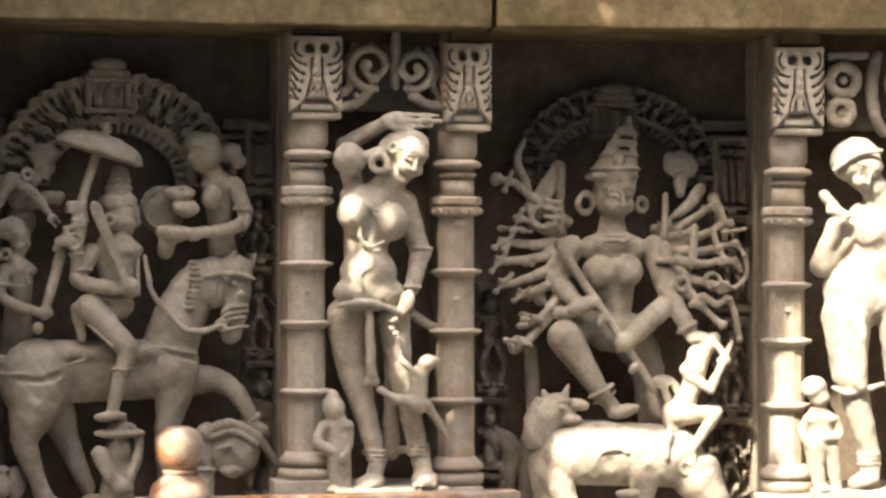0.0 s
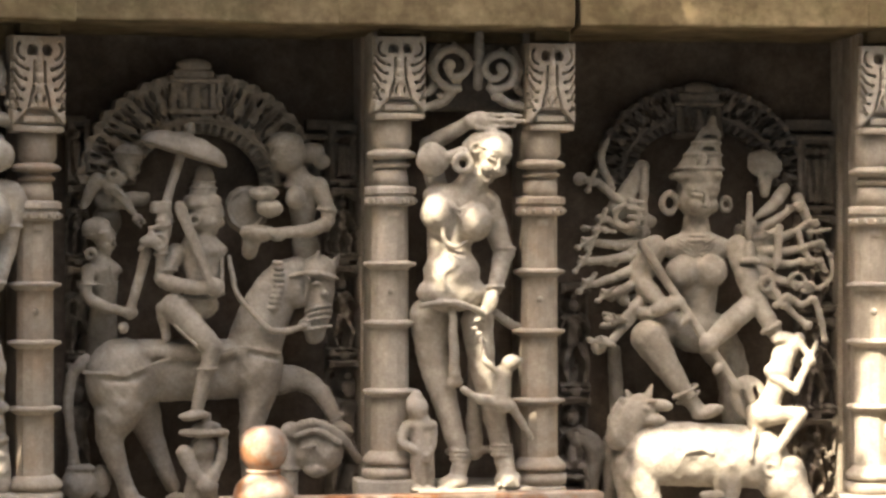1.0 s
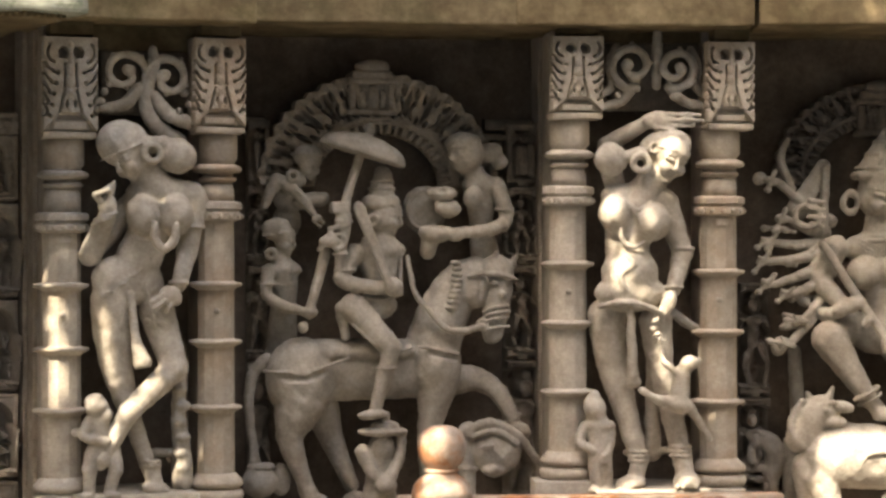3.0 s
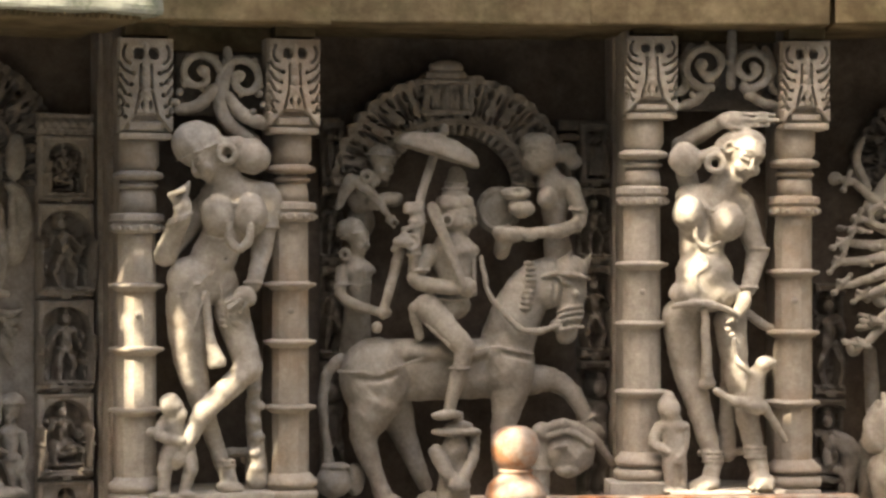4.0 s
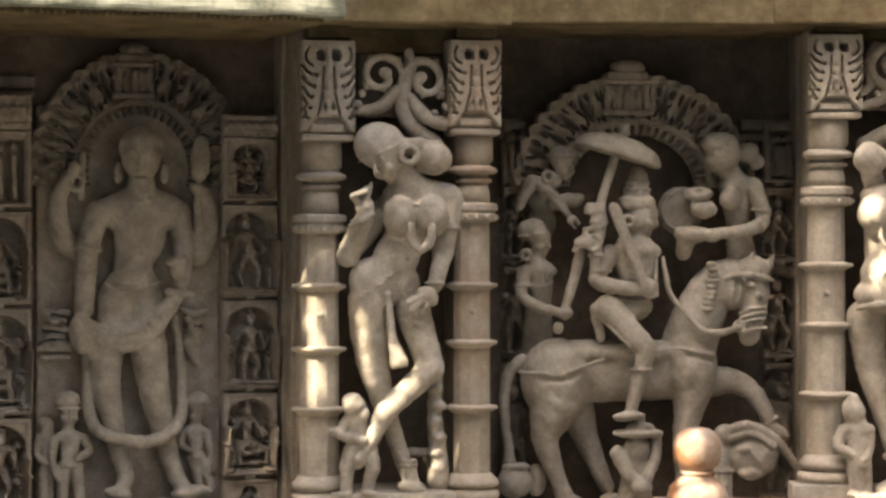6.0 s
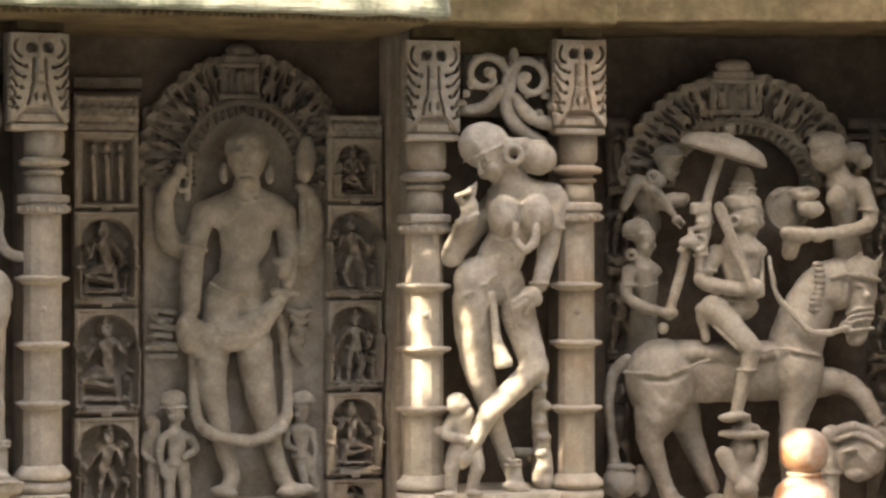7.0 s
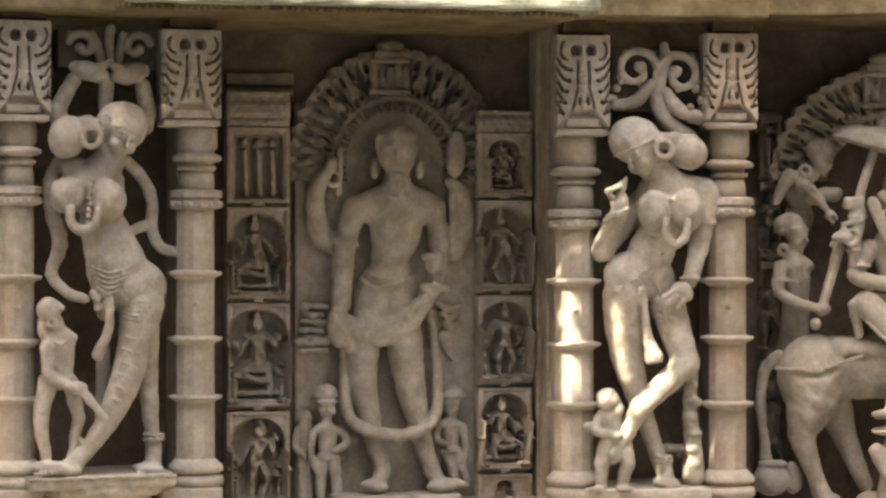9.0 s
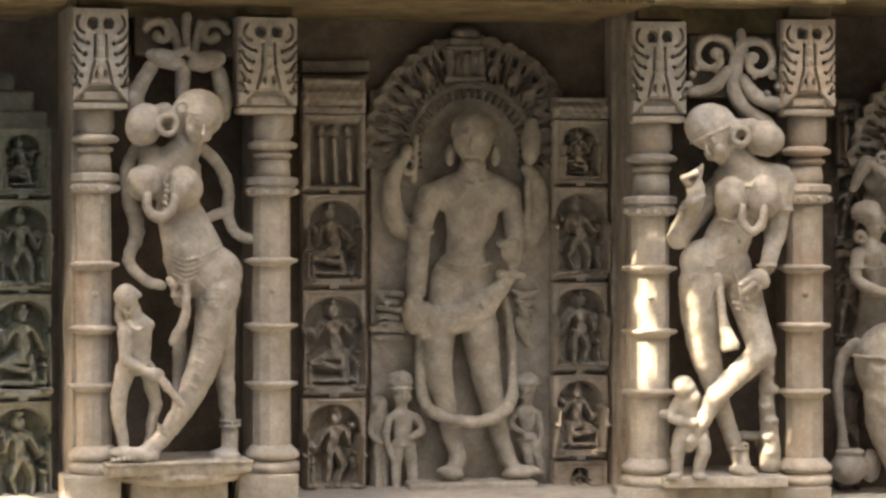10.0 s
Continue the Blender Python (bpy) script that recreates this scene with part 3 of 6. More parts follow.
# ---- unseen slab added high over the shaft; its gaps shape the sun patches ----
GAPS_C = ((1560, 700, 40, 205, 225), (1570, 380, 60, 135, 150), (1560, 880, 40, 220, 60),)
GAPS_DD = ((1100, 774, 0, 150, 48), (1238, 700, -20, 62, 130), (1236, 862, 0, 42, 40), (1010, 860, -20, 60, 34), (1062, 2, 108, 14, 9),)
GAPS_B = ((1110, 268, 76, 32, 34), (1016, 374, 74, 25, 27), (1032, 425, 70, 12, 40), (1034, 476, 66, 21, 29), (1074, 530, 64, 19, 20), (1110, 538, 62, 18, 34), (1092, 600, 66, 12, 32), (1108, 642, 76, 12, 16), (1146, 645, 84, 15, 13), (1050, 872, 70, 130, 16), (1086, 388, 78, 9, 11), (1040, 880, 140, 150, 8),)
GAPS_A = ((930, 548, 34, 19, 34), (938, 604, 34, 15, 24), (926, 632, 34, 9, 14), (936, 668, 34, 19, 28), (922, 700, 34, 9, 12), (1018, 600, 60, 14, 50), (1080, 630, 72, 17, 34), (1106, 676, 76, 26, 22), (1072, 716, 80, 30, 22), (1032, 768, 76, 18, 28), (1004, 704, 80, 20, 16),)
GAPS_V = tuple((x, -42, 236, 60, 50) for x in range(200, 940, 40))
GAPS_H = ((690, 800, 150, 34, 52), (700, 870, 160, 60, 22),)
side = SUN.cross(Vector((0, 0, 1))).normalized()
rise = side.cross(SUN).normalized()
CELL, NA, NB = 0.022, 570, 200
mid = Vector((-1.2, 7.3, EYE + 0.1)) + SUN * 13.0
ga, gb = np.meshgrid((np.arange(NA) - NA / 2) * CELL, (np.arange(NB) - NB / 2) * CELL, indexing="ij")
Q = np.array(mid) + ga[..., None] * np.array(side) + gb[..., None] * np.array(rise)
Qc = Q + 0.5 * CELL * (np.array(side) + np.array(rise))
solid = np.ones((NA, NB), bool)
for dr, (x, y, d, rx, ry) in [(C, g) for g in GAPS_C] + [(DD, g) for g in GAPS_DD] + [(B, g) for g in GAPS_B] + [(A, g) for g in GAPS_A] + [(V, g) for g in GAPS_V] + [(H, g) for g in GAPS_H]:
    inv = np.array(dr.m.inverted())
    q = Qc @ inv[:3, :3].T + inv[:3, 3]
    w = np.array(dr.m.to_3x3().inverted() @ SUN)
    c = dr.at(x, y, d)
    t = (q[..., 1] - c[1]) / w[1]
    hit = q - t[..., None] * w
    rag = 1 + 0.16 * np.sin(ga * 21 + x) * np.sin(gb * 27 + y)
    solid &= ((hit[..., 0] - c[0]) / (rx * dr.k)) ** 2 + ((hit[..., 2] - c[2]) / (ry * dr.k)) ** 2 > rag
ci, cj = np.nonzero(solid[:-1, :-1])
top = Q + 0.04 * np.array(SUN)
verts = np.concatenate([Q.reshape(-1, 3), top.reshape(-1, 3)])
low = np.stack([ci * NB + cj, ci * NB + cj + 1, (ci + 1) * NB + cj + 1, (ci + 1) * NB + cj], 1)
tagged(new("wall_terrace_slab", mesh_of("wall_terrace_slab", verts, np.concatenate([low, low[:, ::-1] + NA * NB]).tolist(), LOW_BOUNCE, False)), "unseen slab over the shaft, its gaps cut to shape sun patches", "wall", "", "structure")
# ---- statues: each one body of stone ----
def figure(name, carving, label, group="", tone=None):
    return solo(name, carving.mesh(name, tone), carving.draft, label, "statue", group)


def anklets(c, x, y, d, r, n=3, tilt=0):
    for i in range(n):
        c.band(x, y - 8 + i * 8, d, r, 3, tilt)


# the standing woman with one arm over her head
s = Carving(B, 965, 190, 1185, 880, -60, 95)
s.ball(1107, 262, 32, 47, 33, 36, -14, k=8).ball(1100, 286, 32, 30, 26, 24, -15, k=6).visage(1117, 278, 50, 40, (0.38, 0.30, 0.87), (0.32, -0.92, 0.2), True)
s.chain((1080, 274, 56, 2.5), (1104, 264, 70, 2.5), (1130, 258, 68, 2.5), (1150, 256, 52, 2.5), k=2).hoop(1088, 262, 64, 8, 3, k=2)
s.hoop(1065, 289, 70, 14, 6, k=2).limb((1030, 281, 48), (1064, 272, 56), 10, 12, 3)
s.ball(1010, 281, 46, 26, 28, 22, k=2).hoop(1012, 283, 50, 20, 9, k=2)
s.limb((1088, 314, 36), (1070, 346, 28), 26, 32, 10).ball(1054, 350, 20, 54, 22, 28, k=12)
s.ball(1055, 372, 26, 58, 40, 34, k=14).ball(1030, 348, 24, 36, 22, 28, k=10).ball(1096, 356, 24, 32, 24, 26, k=10)
s.limb((1022, 345, 0), (1004, 262, -10), 20, 16, 8).limb((1004, 258, -8), (1078, 216, 30), 16, 12, 8)
s.ball(1096, 214, 40, 30, 17, 13).limb((1110, 203, 46), (1168, 204, 44), 5, 4, 1).limb((1112, 213, 48), (1174, 213, 46), 5, 4, 1).limb((1110, 223, 46), (1156, 222, 44), 5, 4, 1).limb((1090, 226, 48), (1122, 231, 48), 5, 4, 1)
s.ball(1018, 376, 54, 28, 33, 31, k=3).ball(1084, 393, 54, 32, 34, 31, k=3).ball(1052, 384, 62, 8, 30, 10, 0, 8, True)
s.limb((1045, 395, 25), (1040, 445, 25), 46, 38, 18, 0.75).ball(1045, 484, 36, 50, 46, 38, k=14).ball(1046, 518, 34, 62, 34, 38, k=10)
s.chain((992, 542, 54, 5), (1020, 537, 68, 6), (1050, 537, 74, 6), (1080, 545, 70, 6), (1104, 556, 58, 5), k=2)
s.chain((1004, 560, 8, 34), (1012, 640, 10, 26), (1030, 700, 14, 23), (1062, 815, 22, 15), k=5)
s.chain((1090, 570, 16, 29), (1100, 650, 24, 22), (1112, 700, 28, 21), (1138, 815, 32, 16), k=5)
s.limb((1062, 812, 24), (1054, 852, 38), 15, 15, 8).limb((1138, 812, 34), (1144, 846, 46), 16, 17, 8).ball(1046, 856, 44, 27, 15, 30, -12, k=8).ball(1146, 852, 54, 23, 17, 28, k=8)
for i in range(4):
    s.ball(1128 + i * 11, 862, 72, 5, 5, 8, k=3).ball(1024 + i * 9, 866, 64, 5, 4, 8, k=3)
s.limb((1046, 550, 60), (1050, 662, 50), 7, 10, 2).ball(1050, 676, 48, 16, 12, 8)
s.limb((1085, 600, 0), (1085, 800, 0), 10, 16, 5, 0.6).limb((1040, 800, 0), (1130, 797, 0), 7, 7)
s.limb((1108, 362, 22), (1138, 448, 24), 23, 18, 12).limb((1138, 448, 24), (1122, 512, 40), 18, 13, 8)
s.ball(1112, 538, 52, 13, 26, 11, 25).limb((1100, 548, 54), (1102, 568, 54), 5, 4)
s.chain((1122, 555, 10, 8), (1150, 575, 0, 8), (1170, 582, -10, 8))
s.band(1122, 508, 40, 15, 3).band(1138, 440, 24, 20, 3)
s.chain((1035, 346, 60, 3), (1058, 372, 66, 4), (1085, 358, 62, 3), k=2).chain((1040, 352, 60, 3), (1060, 384, 66, 3), (1090, 366, 62, 3), k=2)
s.chain((1034, 368, 74, 4), (1030, 420, 66, 4), (1050, 438, 64, 4), (1072, 428, 66, 3), k=2).chain((1040, 450, 66, 4), (1052, 470, 70, 6), (1030, 486, 70, 6), (1036, 515, 70, 4), k=3)
anklets(s, 1060, 806, 24, 17)
anklets(s, 1134, 798, 34, 18)
for x, y in ((1085, 582), (1094, 592), (1100, 606)):
    s.ball(x, y, 62, 7, 5, 6, k=2)
figure("woman_statue", s, "stone statue of a standing woman, one arm over her head, sun-dappled", "figures between the pillars")

s = Carving(B, 1050, 600, 1195, 790, 20, 110)
s.ball(1150, 643, 76, 17, 14, 15, -20).ball(1164, 640, 80, 9, 8, 8).limb((1138, 660, 70), (1130, 712, 70), 15, 17, 8).limb((1128, 660, 76), (1104, 640, 76), 6, 5).limb((1104, 640, 76), (1098, 600, 74), 5, 4)
s.limb((1140, 718, 70), (1095, 708, 74), 15, 8, 6).limb((1095, 708, 74), (1066, 690, 76), 8, 6).limb((1148, 715, 60), (1186, 778, 46), 9, 5, 6)
figure("monkey_statue", s, "small stone monkey clinging to the leg of a statue", "small attendant figures")
s = Carving(B, 945, 690, 1025, 880, 10, 90)
s.ball(984, 722, 52, 19, 22, 20).limb((982, 700, 52), (978, 712, 50), 10, 14).limb((988, 748, 48), (990, 790, 46), 20, 18, 8, 0.8).ball(990, 752, 50, 28, 13, 15)
s.chain((966, 752, 48, 9), (955, 780, 52, 8), (976, 796, 58, 8)).chain((1012, 752, 46, 8), (1010, 790, 50, 7), (1000, 806, 56, 7))
s.limb((984, 800, 46), (986, 862, 46), 14, 11, 6).limb((1000, 800, 42), (1006, 862, 40), 13, 10, 6).ball(984, 866, 56, 13, 6, 14).ball(1004, 866, 50, 12, 6, 14).hoop(1000, 806, 56, 11, 4)
figure("child_statue", s, "small worn stone attendant beside a pillar base", "small attendant figures")

# the woman leaning with crossed legs
s = Carving(A, 955, 205, 1200, 880, -60, 100)
s.ball(1052, 256, 40, 46, 41, 40, 12, k=8).ball(1078, 284, 38, 26, 26, 26, k=8)
s.visage(1063, 281, 50, 36, (-0.66, 0.40, 0.64), (-0.52, -0.82, 0.1), True).chain((1014, 286, 56, 2.5), (1036, 276, 76, 2.5), (1062, 264, 82, 2.5), (1086, 254, 74, 2.5), k=2)
s.limb((1090, 258, 46), (1124, 256, 46), 16, 15, 8).ball(1146, 276, 42, 35, 31, 30, 15, k=6).hoop(1104, 272, 68, 14, 6, k=2).ball(1104, 271, 72, 9, 10, 26, 0, 2, True)
s.limb((1090, 306, 32), (1108, 334, 24), 27, 34, 10).ball(1120, 340, 22, 62, 26, 30, k=12)
s.ball(1118, 362, 20, 64, 44, 34, k=14).ball(1172, 350, 22, 26, 28, 24, k=12)
s.ball(1087, 382, 52, 29, 37, 32, k=5).ball(1144, 380, 52, 31, 38, 32, k=5).chain((1108, 398, 86, 6), (1107, 422, 84, 7), (1124, 440, 80, 8), (1142, 426, 82, 8), (1146, 400, 86, 6), k=2)
s.chain((1076, 346, 54, 3), (1112, 362, 66, 3), (1152, 346, 54, 3), k=2).chain((1066, 418, 64, 2.5), (1088, 424, 72, 3), (1102, 424, 70, 2.5), k=2)
s.limb((1102, 405, 20), (1080, 456, 24), 37, 40, 12, 0.85).ball(1046, 500, 24, 50, 44, 38, 35, k=12).ball(1082, 500, 20, 42, 38, 32, k=10).ball(1098, 458, 50, 5, 4, 6, k=2, cut=True)
hem = [(1016 + 10 * i, 524 - (i % 2) * 5 - 46 * (i / 7) ** 1.3, 60 + 4 * math.sin(i / 2.2), 2.2) for i in range(8)]
for p, q in zip(hem, hem[1:]):
    s.limb(p[:3], q[:3], 2.2, 2.2, 2)
s.chain((1034, 530, 24, 38), (1035, 590, 24, 33), (1042, 650, 24, 26), (1062, 722, 24, 19), k=8).limb((1062, 722, 24), (1100, 835, 28), 18, 13, 4).limb((1104, 832, 28), (1110, 860, 36), 14, 14, 8).ball(1110, 864, 40, 25, 12, 28, 10, k=8)
s.limb((1110, 548, 24), (1142, 648, 50), 31, 24, 8).limb((1142, 652, 54), (1062, 728, 62), 23, 18, 8).limb((1062, 728, 62), (1026, 795, 60), 18, 13, 8).ball(1016, 810, 60, 15, 18, 16, 25)
s.limb((1066, 522, 60), (1074, 600, 62), 7, 8, 3).limb((1074, 600, 62), (1086, 640, 62), 8, 17, 4, 0.5).ball(1090, 662, 64, 26, 13, 16, -10, 2, True)
s.limb((1068, 362, -4), (998, 446, 12), 22, 20, 6).limb((996, 450, 26), (1024, 386, 54), 21, 16, 8).ball(1026, 364, 58, 16, 19, 12, 10).limb((1012, 356, 66), (1004, 346, 72), 6, 5, 2).limb((1004, 346, 72), (1030, 336, 76), 5, 4, 2).limb((1026, 356, 64), (1036, 330, 66), 6, 4, 2).limb((1026, 340, 64), (1038, 322, 66), 4, 3, 2).limb((1012, 344, 66), (1030, 330, 70), 4, 4, 2)
s.band(1022, 384, 56, 19, 4, -20).band(1018, 391, 56, 20, 3, -20)
s.limb((1180, 358, 22), (1164, 450, 26), 23, 18, 10).limb((1164, 450, 26), (1150, 504, 56), 17, 13, 6).ball(1136, 524, 68, 21, 17, 12, 30, k=3).limb((1124, 522, 76), (1104, 534, 76), 5, 4, 2).limb((1126, 532, 78), (1108, 546, 76), 5, 4, 2).limb((1138, 538, 76), (1128, 552, 74), 5, 4, 2).band(1150, 500, 54, 15, 3)
s.ball(1120, 570, 58, 16, 8, 8, 30, k=2).ball(1130, 580, 58, 10, 6, 7, -20, k=2)
s.chain((1152, 655, 10, 12), (1150, 740, 10, 13), (1155, 790, 10, 15), (1156, 850, 10, 20), k=6)
for i in range(6):
    s.ball(1152 + (i % 2) * 5, 690 + i * 28, 20, 14, 9, 12, k=5)
s.limb((1100, 800, 0), (1150, 800, 0), 8, 8)
anklets(s, 1100, 822, 28, 16, 2)
# hems of her cloth, armlet and belt drops
for i in range(3):
    s.chain((1090, 556 + i * 10, 46, 1.8), (1112, 560 + i * 10, 58, 2), (1134, 556 + i * 10, 50, 1.8), k=1)
s.band(1172, 402, 24, 22, 3).chain((1066, 520, 66, 3), (1052, 560, 60, 3), (1040, 600, 56, 2.5), k=1).chain((1090, 500, 66, 2.5), (1100, 540, 62, 3), (1108, 580, 60, 2.5), k=1)
figure("woman_statue", s, "stone statue of a leaning woman with crossed legs, sunlit shin", "figures between the pillars")
s = Carving(A, 955, 685, 1062, 882, 20, 105)
s.ball(1006, 716, 62, 21, 18, 20).ball(1022, 732, 66, 12, 14, 12).ball(1002, 704, 62, 16, 10, 17, -20).limb((1010, 742, 56), (1014, 782, 54), 19, 19, 8, 0.8)
s.chain((996, 740, 58, 10), (984, 768, 62, 8), (1024, 778, 72, 8)).ball(972, 760, 52, 10, 8, 8)
s.limb((1004, 795, 56), (994, 826, 60), 16, 13, 8).limb((994, 826, 60), (994, 868, 58), 12, 10, 6).limb((1034, 795, 54), (1040, 826, 60), 15, 13, 8).limb((1040, 826, 60), (1028, 868, 58), 12, 10, 6).ball(986, 872, 68, 15, 6, 14).ball(1034, 872, 68, 16, 6, 14).hoop(1018, 808, 66, 11, 4)
figure("child_statue", s, "small crouching stone attendant at a statue's foot", "small attendant figures")

# the woman with both arms over her head
s = Carving(Z, 200, 85, 455, 835, -60, 100)
s.ball(350, 202, 34, 47, 44, 38, -20, k=8).ball(338, 232, 34, 28, 28, 24, 12, k=6)
s.visage(349, 215, 50, 40, (0.38, 0.28, 0.88), (0.26, -0.94, 0.2), True)
s.chain((310, 212, 56, 2.5), (334, 202, 72, 2.5), (364, 194, 72, 2.5), (390, 190, 56, 2.5), k=2).hoop(322, 190, 72, 9, 3, k=2)
s.limb((268, 222, 44), (318, 206, 48), 15, 16, 10).ball(256, 222, 42, 32, 38, 30, 20, k=6).ball(290, 198, 42, 20, 15, 16, k=8).hoop(297, 221, 70, 16, 5.5, k=2).ball(297, 221, 74, 11, 11, 28, 0, 2, True)
s.limb((330, 262, 34), (308, 292, 24), 27, 36, 10).ball(300, 296, 20, 56, 26, 30, k=12).ball(268, 276, 12, 24, 22, 22, k=12)
s.ball(298, 316, 24, 58, 40, 34, k=12).ball(256, 325, 52, 31, 32, 32, k=4).ball(324, 332, 54, 35, 36, 33, k=4)
s.chain((262, 346, 78, 7), (262, 372, 78, 8), (283, 386, 78, 9), (304, 374, 78, 8), (309, 350, 78, 6), k=2).limb((262, 292, 54), (280, 300, 60), 2.5, 2, 2).limb((298, 298, 58), (342, 302, 54), 2.5, 2, 2)
for i in range(7):
    s.ball(297 - i, 306 + i * 11, 76, 5, 5, 5, k=2)
s.limb((316, 372, 22), (340, 440, 28), 40, 52, 18, 0.85).ball(372, 485, 30, 58, 50, 42, k=16).limb((324, 462, 24), (322, 530, 20), 34, 15, 8)
s.chain((386, 516, 34, 40), (376, 580, 40, 31), (358, 650, 48, 27), (336, 702, 52, 22), (312, 742, 54, 17), (286, 778, 54, 13), k=4).limb((284, 776, 54), (262, 800, 56), 14, 17, 8).ball(238, 803, 60, 44, 14, 24, 8, k=8)
s.chain((392, 560, 8, 26), (396, 640, 10, 19), (401, 700, 14, 15), (406, 768, 20, 11), k=4).limb((408, 766, 20), (405, 802, 28), 14, 15, 8).ball(398, 808, 34, 28, 12, 26, 5, k=8)
for i in range(5):
    s.ball(200 + i * 9, 812 - i, 78, 5, 4, 8, k=2).ball(378 + i * 9, 815, 52, 5, 4, 7, k=2)
s.chain((250, 205, 8, 16), (240, 175, 10, 15), (266, 122, 20, 13), k=6).chain((392, 200, 8, 16), (396, 170, 10, 15), (388, 128, 18, 13), k=6)
s.ball(294, 106, 28, 36, 17, 13, 16, k=4).ball(366, 108, 28, 36, 18, 13, -14, k=4)
for i in range(4):
    s.limb((306, 96 + i * 8, 34), (334 - i * 5, 84 + i * 11, 36), 4.5, 3.5, 1).limb((352, 98 + i * 8, 34), (330 + i * 4, 88 + i * 11, 32), 4.5, 3.5, 1)
s.limb((325, 120, 10), (322, 170, 6), 14, 12)
s.chain((246, 258, 4, 11), (226, 300, -4, 12), (232, 360, -6, 14), (244, 410, -4, 13), (228, 462, 6, 10), (262, 498, 20, 9), (285, 505, 30, 9), k=4, flat=0.6)
s.chain((358, 262, 8, 11), (384, 288, 0, 11), (404, 330, -6, 11), (404, 380, -4, 10), (418, 412, 0, 10), (446, 424, 0, 9), k=4, flat=0.6).limb((402, 372, -4), (352, 392, 6), 9, 10, 6, 0.6)
s.chain((330, 505, 62, 7), (328, 560, 60, 8), (308, 605, 50, 10), k=4).limb((318, 590, 10), (318, 720, 10), 12, 14)
for i in range(5):
    s.chain((298 + i * 2, 448 + i * 9, 58, 1.6), (328, 460 + i * 9, 70, 2.2), (362 - i * 2, 452 + i * 8, 70, 1.8), (392 - i * 5, 436 + i * 6, 58, 1.4), k=1)
for i in range(5):
    s.chain((350 + i * 1.5, 506 + i * 8, 58, 1.8), (376, 512 + i * 8, 76, 2.0), (402, 506 + i * 8, 66, 1.6), k=1)
for i in range(6):
    s.chain((352 - i * 4, 570 + i * 22, 62 + i * 2, 1.3), (374 - i * 5, 578 + i * 22, 72 + i, 1.5), k=1)
for i in range(4):
    s.ball(300 + i * 9, 498 + (i % 2) * 8, 56, 6, 9, 6, k=2).ball(306 + i * 7, 520, 52, 4, 8, 5, k=2)
anklets(s, 290, 765, 52, 16, 2, 35)
anklets(s, 407, 755, 22, 17, 2)
figure("woman_statue", s, "stone statue of a woman with both arms raised over her head", "figures between the pillars")
s = Carving(Z, 195, 495, 330, 815, 10, 110)
s.ball(224, 524, 62, 21, 22, 20).limb((240, 514, 74), (246, 522, 76), 5, 5).hoop(228, 546, 74, 7, 3).ball(212, 556, 50, 9, 18, 9).limb((236, 546, 58), (242, 570, 54), 13, 15)
s.ball(242, 574, 52, 32, 14, 18, k=6).limb((244, 578, 52), (246, 634, 50), 26, 20, 6, 0.75).ball(246, 648, 48, 27, 16, 18, k=5).chain((226, 640, 62, 2), (246, 648, 68, 2.4), (268, 640, 62, 2), k=1).chain((228, 572, 68, 2), (244, 584, 74, 2.4), (262, 574, 68, 2), k=1)
s.limb((222, 588, 60), (222, 634, 66), 13, 10, 4).limb((222, 636, 66), (266, 660, 76), 10, 8, 3).ball(276, 662, 78, 15, 11, 10).limb((286, 672, 80), (322, 716, 84), 8, 6, 2)
s.chain((222, 652, 50, 17), (210, 718, 54, 13), (220, 788, 54, 9), k=3).limb((262, 655, 46), (276, 712, 46), 15, 11, 6).limb((276, 712, 46), (262, 790, 48), 11, 8, 4).ball(222, 795, 66, 13, 7, 14)
figure("child_statue", s, "small stone attendant looking up at a statue", "small attendant figures")

# the sunlit woman at the shaft's corner
s = Carving(C, 1430, 235, 1660, 880, -60, 100)
s.ball(1514, 284, 40, 44, 40, 38, -10, k=8).ball(1528, 308, 36, 30, 30, 26).visage(1531, 302, 50, 37, (0.25, 0.30, 0.9), (0.2, -0.95, 0.2), True).ball(1545, 335, 56, 14, 10, 12).chain((1478, 300, 66, 5), (1520, 272, 84, 5), (1560, 268, 78, 4), k=3)
s.limb((1548, 335, 40), (1565, 370, 32), 24, 28, 12).ball(1575, 385, 26, 66, 40, 36, k=14).ball(1545, 412, 50, 32, 32, 30, k=6).ball(1605, 415, 50, 32, 32, 30, k=6)
s.limb((1525, 380, 24), (1455, 470, 36), 22, 20, 10).limb((1452, 470, 38), (1478, 395, 58), 19, 14, 8).limb((1458, 345, 62), (1492, 388, 62), 9, 11, 5).limb((1470, 372, 66), (1500, 382, 66), 9, 7, 4)
s.limb((1570, 420, 26), (1550, 470, 28), 46, 50, 18, 0.85).ball(1522, 515, 28, 66, 62, 44, 25, k=16).ball(1575, 520, 26, 55, 50, 40, k=14)
s.limb((1498, 560, 32), (1502, 660, 40), 44, 30, 14).limb((1502, 660, 40), (1538, 800, 34), 28, 18, 10).ball(1528, 852, 50, 27, 16, 28, -14).limb((1538, 800, 34), (1540, 840, 36), 18, 17)
s.limb((1592, 570, 30), (1596, 680, 40), 38, 27, 14).limb((1596, 680, 40), (1610, 815, 34), 25, 17, 10).ball(1616, 850, 50, 24, 18, 28)
